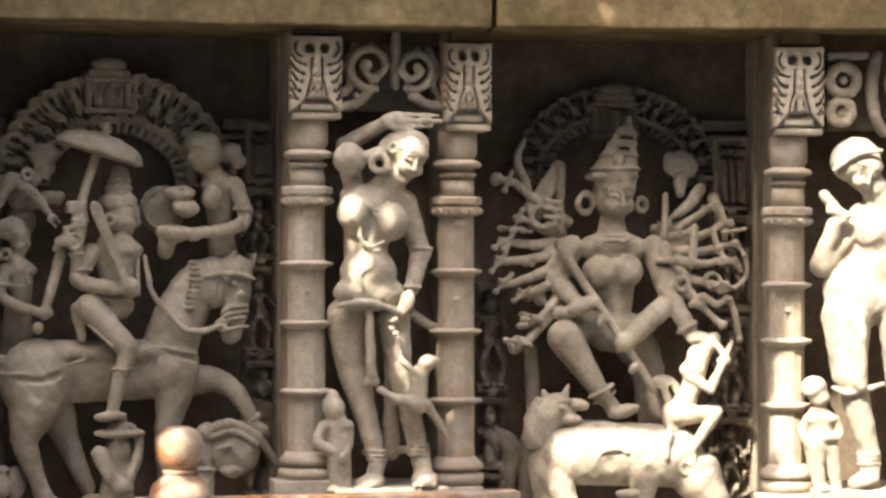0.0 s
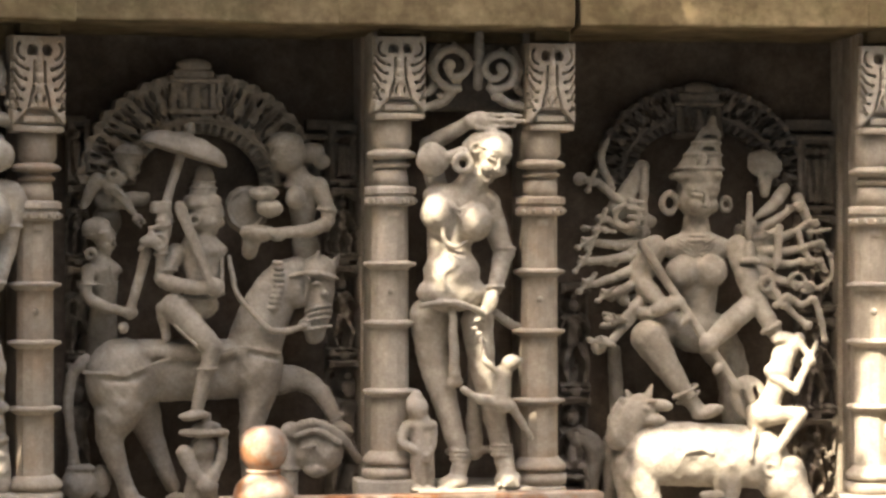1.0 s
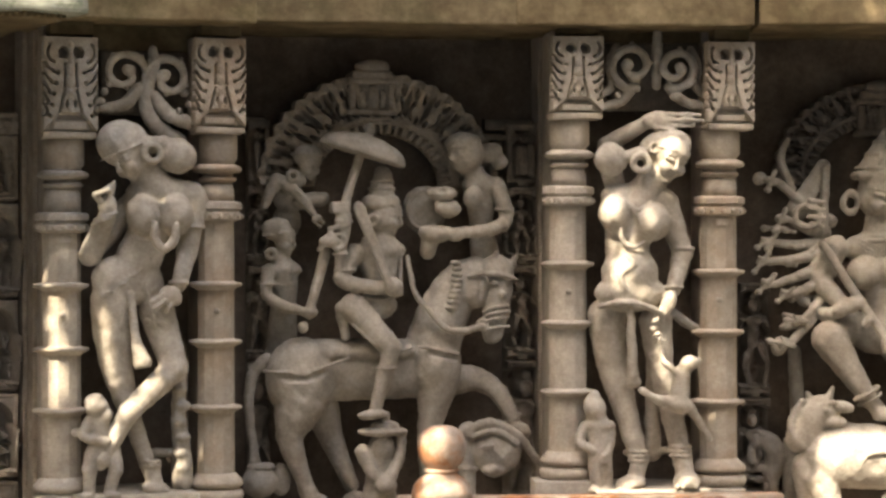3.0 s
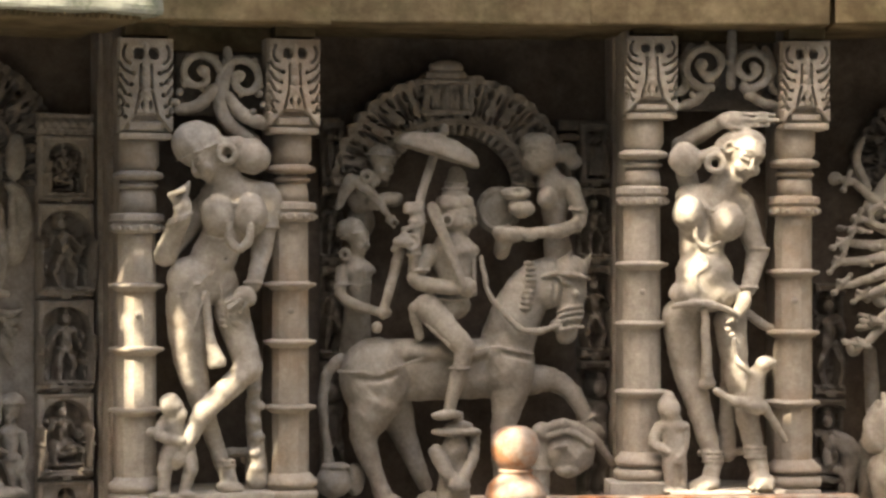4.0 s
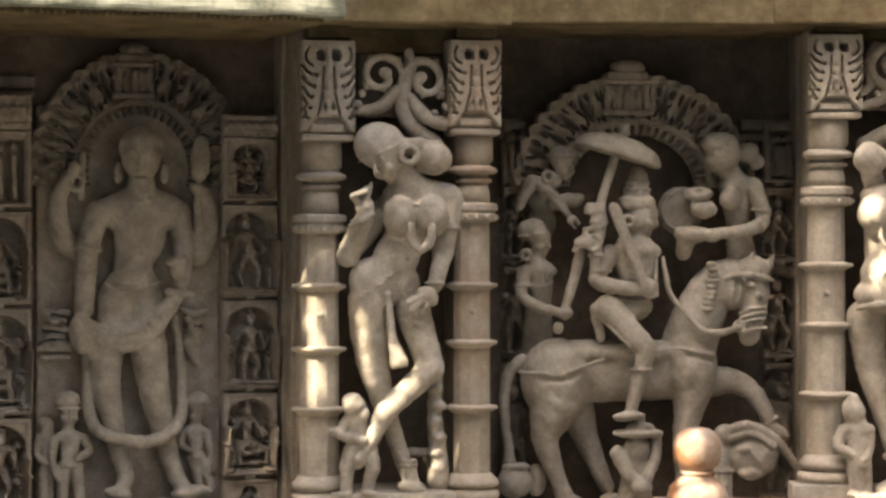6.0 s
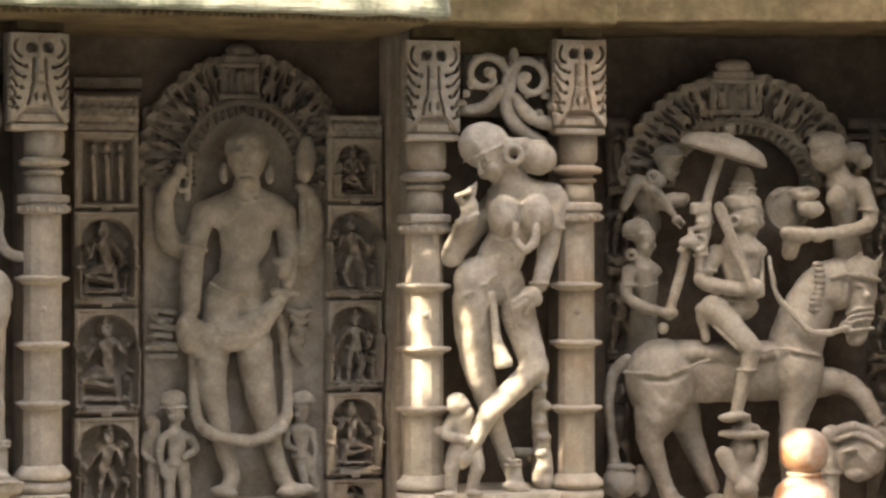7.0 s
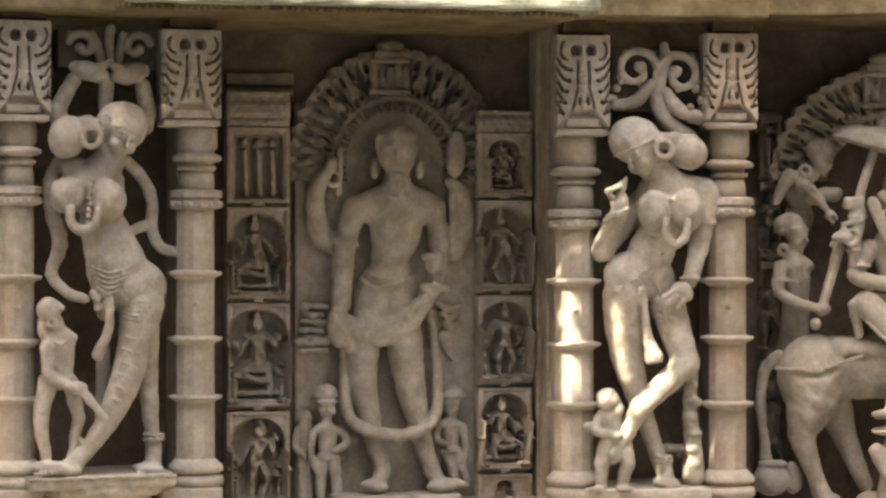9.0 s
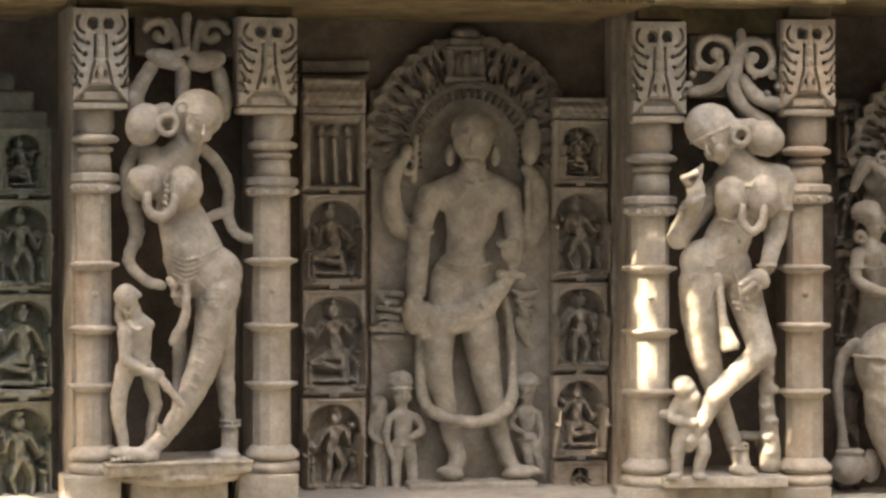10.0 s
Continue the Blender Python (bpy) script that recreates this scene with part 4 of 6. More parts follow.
s.limb((1524, 560, 70), (1520, 680, 66), 10, 15, 4).chain((1474, 686, 58, 4), (1500, 696, 66, 6), (1524, 690, 68, 5), k=3).chain((1524, 690, 68, 5), (1545, 686, 62, 5), (1562, 680, 56, 4), k=3).limb((1640, 400, 20), (1650, 500, 26), 22, 16, 10).limb((1650, 500, 26), (1620, 550, 50), 16, 13, 8)
anklets(s, 1537, 812, 34, 19)
figure("woman_statue", s, "sun-bleached stone statue of a woman with a raised hand", "figures between the pillars")
s = Carving(C, 1405, 655, 1500, 880, 20, 100)
s.ball(1440, 686, 62, 23, 20, 21, -10).ball(1450, 704, 62, 18, 18, 17, k=8).limb((1450, 715, 58), (1450, 740, 55), 12, 13, 6).limb((1450, 740, 54), (1452, 785, 52), 22, 20, 8, 0.8).ball(1452, 742, 56, 32, 13, 16).chain((1478, 744, 52, 9), (1484, 770, 54, 8), (1462, 775, 66, 8)).chain((1428, 746, 52, 9), (1420, 770, 54, 8), (1440, 790, 64, 8))
s.limb((1440, 790, 54), (1450, 862, 52), 18, 12, 8).limb((1470, 795, 48), (1480, 862, 46), 15, 10, 8).ball(1458, 866, 62, 16, 7, 14)
figure("child_statue", s, "small sunlit stone attendant beside a pillar base", "small attendant figures")


# ---- scroll brackets between the capitals ----
def scroll(c, cx, cy, R, turns, start, d, r, side):
    """A spiral of stone that winds in to cx, cy."""
    n = int(turns * 14)
    pts = []
    for i in range(n + 1):
        f = i / n
        a = radians(start) + side * f * turns * 2 * math.pi
        q = R * (1 - 0.78 * f ** 1.3)
        pts.append((cx + q * math.cos(a), cy + q * math.sin(a), d + 12 * f, r * (1 - 0.25 * f + 0.5 * (f > 0.93))))
        if i % 3 == 1 and f < 0.75:
            c.ball(cx + (q + r * 0.9) * math.cos(a), cy + (q + r * 0.9) * math.sin(a), d - 2, r * 0.7, r * 0.7, r * 0.8, k=2)
    return c.chain(*pts, k=2)


def bracket(draft, x0, y0, x1, y1, pieces, label):
    """A bracket as a thing: each of its scrolls, stems and its backing panel is a part."""
    t = thing("scroll_bracket", draft, draft.at((x0 + x1) / 2, y1, -66), label, "bracket", "scroll brackets under the lintel")
    for name, build in pieces:
        c = Carving(draft, x0, y0, x1, y1, -70, 60)
        build(c)
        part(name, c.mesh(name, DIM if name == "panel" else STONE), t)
    return t


bracket(B, 995, 45, 1185, 200, (
    ("scroll", lambda c: scroll(c, 1050, 118, 40, 1.35, 80, 14, 7.5, 1).chain((1050, 156, 12, 9), (1030, 180, 8, 9), (1000, 190, 4, 7), k=3).ball(1050, 140, 18, 8)),
    ("scroll", lambda c: scroll(c, 1126, 122, 36, 1.35, 110, 14, 7.5, -1).chain((1114, 156, 12, 8), (1140, 180, 8, 9), (1178, 190, 4, 8), k=3)),
    ("leaf", lambda c: c.chain((1022, 84, 6, 7), (1008, 116, 4, 8), (1014, 150, 2, 8), (1002, 166, 0, 7), k=3).ball(1015, 110, 14, 6).ball(1024, 170, 14, 6)),
    ("leaf", lambda c: c.chain((1152, 88, 6, 7), (1166, 118, 4, 8), (1160, 150, 2, 8), (1174, 168, 0, 7), k=3).ball(1160, 150, 14, 6).ball(1128, 172, 14, 13, 9, 9)),
    ("stem", lambda c: c.chain((1094, 52, 0, 7), (1093, 100, 6, 10), (1092, 152, 10, 8), k=3)),
    ("panel", lambda c: c.slab(1002, 70, 1178, 198, -66, -46, 5)),
), "pierced stone bracket with two curling scrolls")
bracket(A, 1005, 80, 1190, 268, (
    ("scroll", lambda c: scroll(c, 1055, 132, 40, 1.3, 60, 14, 7.5, -1).chain((1078, 160, 12, 11), (1055, 187, 10, 11), (1015, 195, 6, 8), k=3)),
    ("scroll", lambda c: scroll(c, 1132, 140, 42, 1.3, 120, 14, 8, 1).chain((1108, 172, 12, 11), (1128, 200, 12, 13), (1160, 215, 10, 12), (1185, 222, 8, 9), k=3)),
    ("leaf", lambda c: c.ball(1020, 165, 16, 7, 7, 8).ball(1030, 150, 16, 7, 7, 8).ball(1014, 182, 14, 8, 7, 8)),
    ("leaf", lambda c: c.ball(1160, 165, 16, 8, 8, 8).ball(1168, 185, 16, 7, 8, 8).ball(1150, 198, 18, 7, 7, 8)),
    ("stem", lambda c: c.chain((1104, 90, 10, 8), (1108, 120, 16, 9), (1096, 150, 14, 12), (1092, 190, 6, 12), (1112, 225, 0, 14), (1150, 250, -8, 14), k=4)),
    ("panel", lambda c: c.slab(1012, 85, 1178, 205, -66, -46, 5)),
), "pierced stone bracket with two curling leaf scrolls")
bracket(Z, 236, 22, 424, 110, (
    ("scroll", lambda c: scroll(c, 282, 62, 26, 0.8, 200, -4, 8, 1).chain((300, 40, -4, 7), (312, 70, -4, 8), (315, 92, -4, 8), k=3)),
    ("scroll", lambda c: scroll(c, 378, 62, 26, 0.8, -20, -4, 8, -1).chain((355, 40, -4, 7), (348, 70, -4, 8), (345, 92, -4, 8), k=3)),
    ("stem", lambda c: c.limb((330, 30, -4), (330, 95, -4), 9, 7)),
    ("panel", lambda c: c.slab(240, 25, 420, 100, -66, -22, 5)),
), "stone bracket with small curled leaves")
bracket(C, 1458, 84, 1655, 250, (
    ("ring", lambda c: c.hoop(1492, 143, 10, 24, 10).ball(1492, 143, 4, 9)),
    ("ring", lambda c: c.hoop(1488, 198, 10, 19, 9).ball(1488, 198, 4, 8)),
    ("fillet", lambda c: c.limb((1470, 100, 4), (1530, 98, 4), 8, 8)),
    ("stem", lambda c: c.chain((1552, 100, 6, 10), (1542, 150, 10, 11), (1548, 205, 6, 10), (1562, 235, 0, 9), k=3)),
    ("ring", lambda c: c.hoop(1600, 150, 10, 26, 10)),
    ("ring", lambda c: c.hoop(1600, 205, 8, 19, 9)),
    ("panel", lambda c: c.slab(1462, 88, 1650, 232, -66, -44, 5)),
), "stone bracket pierced with round openings")
# ---- carved arches over the niche figures ----
def arch_face(cx, cy, rx, ry, tx, ty, cells, seed):
    """A flame-arch band between two ovals: a row of small worn creatures, a plain fillet and a toothed inner edge."""
    rnd = random.Random(seed)
    kind = np.array([(rnd.choice((-1, 1)), rnd.uniform(0.8, 1.15), rnd.uniform(-0.25, 0.25), rnd.uniform(0.2, 0.7)) for _ in range(cells + 1)])

    def bands(x, y):
        q0 = np.hypot((x - cx) / rx, (y - cy) / ry)
        qi = np.hypot((x - cx) / tx, (y - cy) / ty)
        ti = (qi - 1) / np.maximum((qi - 1) + (1 - q0), 1e-3)
        return q0, qi, np.clip(np.where(q0 >= 1, 1 + (q0 - 1) * 4, ti), -0.6, 1.3), np.arctan2(cy - y, x - cx)

    def h(x, y):
        q0, qi, ti, ang = bands(x, y)
        cell = (np.degrees(ang) + 20) / 220 * cells
        ci = np.clip(np.floor(cell).astype(int), 0, cells)
        u = (cell - ci - 0.5) * 2
        j, sc, tilt, reach = (kind[:, n][ci] for n in range(4))
        v = (ti - 0.60) / 0.40
        u = u * j - tilt * v
        lump = 5 * np.cos(u * 2.2) * np.cos(v * 2.6 + j) + 3 * np.sin(u * 5 + 3 * reach) * np.sin(v * 6 + 5 * tilt)
        f = f_oval(u, v, 1.0, 0.05, 0.26, 0.62)
        f = np.minimum(f, f_oval(u, v, -1.0, 0.05, 0.26, 0.62))
        f = np.minimum(f, f_oval(u, v, 0.42, -0.62, 0.20, 0.24))
        f = np.minimum(f, f_oval(u, v, -0.40, 0.62, 0.20, 0.18))
        f = np.minimum(f, f_arc(u, v, -0.1, -0.15, 0.42, 120, 260, 0.08))
        f = np.minimum(f, f_oval(u, v, 0.5, 0.72 - reach * 0.3, 0.14, 0.16))
        body = 12 * sc + lump - 24 * np.clip(0.5 - f / 0.16, 0, 1)
        out = np.where((ti > 0.22) & (ti <= 1.0), body, 0.0)
        rim = 14 + 5 * np.cos(ang * cells * 2.6)
        out = np.where(ti > 0.93, rim, out)
        out = np.where((ti > 0.13) & (ti < 0.24), 13.0, out)
        out = np.where((ti >= 0.0) & (ti <= 0.13), 6.0, out)
        out = np.where(ti < 0.0, 1 + 8 * np.clip(np.sin(ang * 46) * 3, -1, 1), out)
        return out + 1.2 * np.sin(x * 0.21 + 1.3 * np.sin(y * 0.17)) * np.sin(y * 0.19 + 0.8 * np.sin(x * 0.13))

    def inside(x, y):
        q0, qi, ti, ang = bands(x, y)
        scallop = 0.022 * np.abs(np.sin(ang * cells * 1.3)) + 0.012 * np.sin(ang * 37 + seed) * np.sin(ang * 11)
        return (q0 < 1 + scallop) & (qi > 0.86)
    return h, inside


def arch(draft, cx, cy, rx, ry, tx, ty, y1, cells, knob, label, seed, mat, out=16):
    t = thing("carved_arch", draft, draft.at(cx, y1, NICHE + 10), label, "arch", "carved arches of the niches")
    h, ins = arch_face(cx, cy, rx, ry, tx, ty, cells, seed)
    part("arch_band", relief(draft, cx - rx - 14, cy - ry - 14, cx + rx + 14, y1, NICHE + out, h, 1.25, mat, inside=ins), t, "band of small worn carved creatures")
    x, y, w = knob
    b = NICHE + out
    c = Carving(draft, x - w - 14, y - 30, x + w + 14, y + 110, NICHE - 4, b + 44)
    c.ball(x, y + 8, b + 6, w * 0.9, 14, 16).slab(x - w, y + 14, x + w, y + 30, NICHE, b + 24, 5).slab(x - w * 1.2, y + 28, x + w * 1.2, y + 36, NICHE, b + 28, 3)
    part("crest", c.mesh("crest", mat), t, "rounded crest block")
    c = Carving(draft, x - w - 14, y + 20, x + w + 14, y + 110, NICHE - 4, b + 44)
    c.slab(x - w, y + 34, x + w, y + 84, NICHE, b + 8, 3)
    for side in (-1, 1):
        c.slab(x + side * w * 0.95 - 6, y + 36, x + side * w * 0.95 + 6, y + 84, NICHE, b + 18, 3).limb((x + side * w * 0.52, y + 52, b + 10), (x + side * w * 0.5, y + 82, b + 10), 5, 6, 3)
    c.ball(x, y + 48, b + 12, 8, 9, 9, k=3).limb((x, y + 58, b + 9), (x, y + 80, b + 9), 10, 13, 4)
    c.slab(x - w * 1.2, y + 82, x + w * 1.2, y + 92, NICHE, b + 26, 3)
    part("crest_shrine", c.mesh("crest_shrine", mat), t, "little pillared shrine at the crown of the arch")
    return t


arch(H, 600, 330, 208, 196, 128, 108, 330, 17, (590, 112, 36), "dark carved stone arch of small creatures behind a horseman", 3, PANEL, 60)
arch(DD, 1088, 305, 178, 150, 128, 92, 330, 19, (1090, 152, 36), "shade-toned worn stone arch behind a many-armed figure", 5, DIM, 24)
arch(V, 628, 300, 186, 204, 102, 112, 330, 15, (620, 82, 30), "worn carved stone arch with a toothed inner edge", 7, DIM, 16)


# ---- framed panels with small worn figures ----
def little_figure(x, y, cx, y0, y1, pose_, seed):
    """Height of a small standing or seated figure with its companions under an arched, deeply cut hollow."""
    rnd = random.Random(seed)
    H_ = y1 - y0
    u, v = (x - cx) / H_ * 100, (y - y0) / H_ * 100
    ground = -40 * step_in(np.minimum(f_oval(u, v, 0, 26, 30, 25), f_box(u, v, -32, 30, 32, 98)), 1.6)
    sway, lean = rnd.uniform(-4, 4), rnd.choice((-1, 1))
    f = f_oval(u, v, sway, 17, 7.5, 9)
    f = np.minimum(f, f_oval(u, v, sway, 7, 5, 5))
    f = np.minimum(f, f_oval(u, v, sway * 0.6, 32, 12, 7))
    f = np.minimum(f, f_line(u, v, sway, 32, lean * 3, 55, 7.5))
    for sx in (-1, 1):
        ey, hy = rnd.uniform(42, 54), rnd.uniform(22, 60)
        f = np.minimum(f, f_line(u, v, sway + sx * 11, 32, sx * 20, ey, 3.4))
        f = np.minimum(f, f_line(u, v, sx * 20, ey, sx * rnd.uniform(14, 25), hy, 3.0))
        f = np.minimum(f, f_oval(u, v, sx * 23, hy - 3, 4.5, 5))
    if pose_ == "sit":
        f = np.minimum(f, f_oval(u, v, 0, 64, 15, 8))
        f = np.minimum(f, f_line(u, v, -lean * 6, 64, -lean * 22, 72, 5))
        f = np.minimum(f, f_line(u, v, -lean * 22, 72, lean * 8, 78, 4.5))
        f = np.minimum(f, f_line(u, v, lean * 10, 66, lean * 14, 92, 5))
        f = np.minimum(f, f_line(u, v, -24, 92, 24, 92, 3.5))
    else:
        f = np.minimum(f, f_line(u, v, -4, 58, -9 + sway, 78, 5))
        f = np.minimum(f, f_line(u, v, -9 + sway, 78, -7, 96, 4))
        f = np.minimum(f, f_line(u, v, 5, 58, 13, 76, 5))
        f = np.minimum(f, f_line(u, v, 13, 76, 8 - sway, 96, 4))
    for sx in (-1, 1):
        f = np.minimum(f, f_line(u, v, sx * 33, 40, sx * 31, 98, 3.2))
        f = np.minimum(f, f_line(u, v, sx * 26, 78, sx * 25, 98, 3.4))
        f = np.minimum(f, f_oval(u, v, sx * 25, 72, 3.8, 4.5))
        f = np.minimum(f, f_line(u, v, sx * 27, 62, sx * 38, 62, 2))
    return ground + (35 + 5 * np.cos(u * 0.35) * np.cos(v * 0.3)) * step_in(f, 2.4)


def frieze(draft, x0, x1, panels, label, d=None, mat=None):
    """A column of framed panels; panels: (top, bottom, kind)."""
    d = NICHE + 46 if d is None else d
    t = thing("figure_frieze", draft, draft.at((x0 + x1) / 2, panels[-1][1], d), label, "relief panel", "carved panel columns beside the niches")
    for i, (y0, y1, how) in enumerate(panels):
        def h(x, y, y0=y0, y1=y1, how=how, i=i):
            cx = (x0 + x1) / 2
            out = np.zeros_like(x)
            out += 4 * step_in(-f_box(x, y, x0 + 9, y0 + 7, x1 - 9, y1 - 13), 1.5)
            if how == "plain":
                return out + 6 * step_in(np.abs(y - (y0 + y1) / 2) - (y1 - y0) * 0.18, 4) + 1.2 * np.sin(x * 0.4) * np.sin(y * 0.3)
            if how == "bars":
                out -= 30 * step_in(f_box(x, y, x0 + 16, y0 + 16, x1 - 14, y1 - 16), 2)
                for k in range(3):
                    xx = x0 + (x1 - x0) * (0.30 + 0.21 * k)
                    out += 28 * step_in(np.minimum(f_line(x, y, xx, y0 + 44, xx + 3, y1 - 24, 6), f_oval(x, y, xx, y0 + 28, 7, 9)), 3)
            else:
                out += little_figure(x, y, cx, y0 + 12, y1 - 18, how, int(x0 + y0))
            out -= 18 * step_in(np.abs(y - (y1 - 3)) - 3.5, 1.2) * step_in(np.abs(x - cx) * -1 + 10, 2)
            return out + 0.5 * np.sin(x * 0.31 + y * 0.17) + 0.4 * np.sin(y * 0.41)
        part("panel", relief(draft, x0, y0, x1, y1, d, h, 1.2, mat or PANEL), t)
    return t


frieze(V, 333, 444, ((172, 234, "plain"), (234, 374, "bars"), (374, 542, "sit"), (542, 732, "sit"), (732, 905, "stand")), "column of worn framed relief panels with small seated figures")
frieze(V, 776, 874, ((200, 240, "plain"), (240, 360, "sit"), (360, 530, "stand"), (530, 695, "stand"), (695, 850, "sit"), (850, 925, "sit")), "column of worn framed relief panels with small standing figures")
frieze(Y, -10, 92, ((225, 352, "sit"), (352, 520, "stand"), (520, 710, "sit"), (710, 900, "stand")), "greenish column of framed relief panels with small figures", NICHE + 52, MOSSY)
frieze(Y, -110, -12, ((225, 352, "sit"), (352, 520, "stand"), (520, 710, "sit"), (710, 900, "stand")), "column of framed relief panels with small figures", NICHE + 40, MOSSY)
frieze(H, 830, 885, ((215, 330, "bars"), (330, 470, "stand"), (470, 640, "stand"), (640, 900, "stand")), "narrow shade-toned column of relief panels", NICHE + 40, DIM)
frieze(H, 372, 412, ((215, 330, "bars"), (330, 470, "stand"), (470, 640, "stand"), (640, 900, "stand")), "narrow shade-toned column of relief panels beside the horse", NICHE + 40, DIM)
frieze(DD, 846, 900, ((500, 700, "stand"), (700, 900, "sit")), "shade-toned column of relief panels beside the goddess", NICHE + 40, DIM)
frieze(DD, 1262, 1330, ((240, 380, "bars"), (380, 560, "stand"), (560, 740, "stand"), (740, 900, "stand")), "shade-toned column of relief panels behind raised arms", NICHE + 40, DIM)
# stepped gable over the far panel column, and shoulder mouldings at the arches
c = Carving(Y, -20, 110, 100, 240, NICHE - 10, NICHE + 60)
c.slab(-30, 196, 86, 232, NICHE - 5, NICHE + 48, 5).slab(-30, 160, 62, 200, NICHE - 5, NICHE + 40, 8).slab(-30, 130, 28, 165, NICHE - 5, NICHE + 32, 12)
solo("stepped_gable", c.mesh("stepped_gable", MOSSY), Y, "greenish stepped stone gable over a panel column", "gable")
for dr, x0, x1, y in ((H, 790, 880, 236), (V, 745, 880, 228), (V, 333, 450, 166), (DD, 1240, 1335, 238), (H, 366, 405, 236)):
    m = thing("shoulder_moulding", dr, dr.at(x0, y, NICHE), "shade-toned horizontal moulding at an arch's shoulder", "moulding", "arch shoulder mouldings")
    part("upper_fillet", from_bm("upper_fillet", block(dr, x0, y - 26, x1, y - 6, NICHE - 5, NICHE + 20, 0.006, 0.003, 4, x0), DIM), m)
    part("lower_fillet", from_bm("lower_fillet", block(dr, x0, y, x1, y + 10, NICHE - 5, NICHE + 28, 0.005, 0.003, 4, x1), DIM), m)

# ---- niche of the standing god ----
b = NICHE
s = Carving(V, 440, 170, 790, 925, NICHE - 6, -120, 2.7)
s.slab(452, 190, 772, 925, b - 4, b + 14, 6).ball(632, 300, b + 16, 100, 110, 16, cut=True, k=6)
solo("wall_slab_1", s.mesh("wall_slab", PANEL), V, "brownish flat stone slab behind a standing god", "wall", "", "structure")
s = Carving(V, 440, 170, 790, 925, NICHE - 6, -40, 2.7)
s.ball(632, 276, b + 56, 35, 46, 36, k=8).ball(632, 250, b + 52, 37, 24, 36, k=6).limb((632, 272, b + 89), (632, 292, b + 93), 4, 6, 4).limb((612, 268, b + 86), (652, 268, b + 86), 3, 3, 5).ball(632, 304, b + 82, 10, 4, 6, k=4).ball(632, 318, b + 72, 14, 9, 12).ball(592, 305, b + 46, 8, 20, 8).ball(672, 305, b + 46, 8, 20, 8)
s.hoop(632, 262, b + 56, 38, 3).limb((632, 325, b + 44), (630, 358, b + 42), 25, 28, 10)
s.chain((558, 380, b + 32, 21), (590, 364, b + 36, 22), (632, 354, b + 38, 25), (672, 362, b + 36, 22), (698, 378, b + 32, 21), k=10).ball(630, 380, b + 38, 74, 36, 34, k=18).ball(630, 420, b + 42, 46, 50, 32, k=16).limb((596, 348, b + 66), (632, 356, b + 74), 2, 2, 2).limb((632, 356, b + 74), (666, 348, b + 66), 2, 2, 2).limb((558, 376, b + 34), (537, 440, b + 40), 23, 20, 6).limb((697, 376, b + 32), (708, 440, b + 40), 22, 18, 6)
s.limb((630, 385, b + 42), (620, 465, b + 44), 47, 36, 8, 0.75).ball(616, 500, b + 44, 48, 32, 34, k=10).ball(618, 478, b + 54, 34, 28, 24, k=10).ball(622, 470, b + 86, 4, 4, 5, cut=True)
s.chain((566, 498, b + 70, 3), (592, 514, b + 79, 3), (625, 512, b + 80, 3), (664, 496, b + 72, 3), k=3).chain((572, 488, b + 70, 2), (600, 500, b + 77, 2), (622, 500, b + 78, 2), k=1).chain((604, 470, b + 76, 2), (630, 484, b + 80, 2), (652, 476, b + 74, 2), k=1).limb((594, 530, b + 66), (600, 562, b + 72), 9, 5, 3, cut=True)
for i in range(4):
    s.chain((560 + i * 22, 576 + i * 3, b + 84, 1.6), (606 + i * 14, 590 - i * 4, b + 92, 1.8), (662 + i * 5, 556 - i * 4, b + 90, 1.4), k=1)
s.limb((538, 440, b + 46), (532, 545, b + 58), 21, 18, 6).ball(530, 585, b + 70, 23, 38, 18, -4).ball(518, 570, b + 84, 8, 12, 8).band(538, 436, b + 46, 24, 3.5, 12).limb((548, 575, b + 66), (545, 622, b + 66), 12, 10)
s.limb((708, 440, b + 46), (702, 500, b + 66), 19, 14, 6).ball(700, 470, b + 82, 16, 24, 14, 20).ball(688, 462, b + 86, 14, 8, 10).limb((680, 515, b + 80), (722, 518, b + 78), 8, 6, 5)
s.chain((520, 440, b + 24, 19), (494, 418, b + 26, 19), (488, 350, b + 30, 16), (513, 305, b + 38, 11), k=8).limb((532, 275, b + 36), (528, 350, b + 36), 6, 6, 4).ball(516, 300, b + 48, 12, 14, 10).hoop(520, 325, b + 44, 12, 4)
s.chain((732, 450, b + 24, 20), (750, 402, b + 26, 18), (745, 350, b + 30, 14), (727, 330, b + 38, 10), k=8).ball(736, 280, b + 36, 19, 44, 16, 4).limb((732, 330, b + 38), (730, 440, b + 40), 8, 9, 4)
s.chain((546, 588, b + 66, 15), (592, 594, b + 68, 27), (638, 582, b + 70, 26), (674, 548, b + 74, 17), (698, 520, b + 76, 11), k=6, flat=0.7)
s.limb((590, 525, b + 40), (580, 600, b + 44), 36, 33, 6, 0.85).limb((636, 525, b + 40), (644, 610, b + 44), 34, 33, 6, 0.85)
s.chain((570, 610, b + 44, 32), (570, 680, b + 46, 26), (590, 780, b + 44, 17), (606, 840, b + 44, 14), k=7).chain((644, 610, b + 46, 33), (655, 690, b + 48, 27), (675, 780, b + 44, 18), (692, 840, b + 44, 15), k=7)
s.limb((606, 836, b + 44), (600, 864, b + 52), 14, 14, 8).limb((692, 836, b + 44), (706, 864, b + 52), 15, 14, 8).ball(592, 868, b + 58, 26, 12, 26, 10, k=8).ball(718, 868, b + 58, 36, 12, 24, -6, k=8)
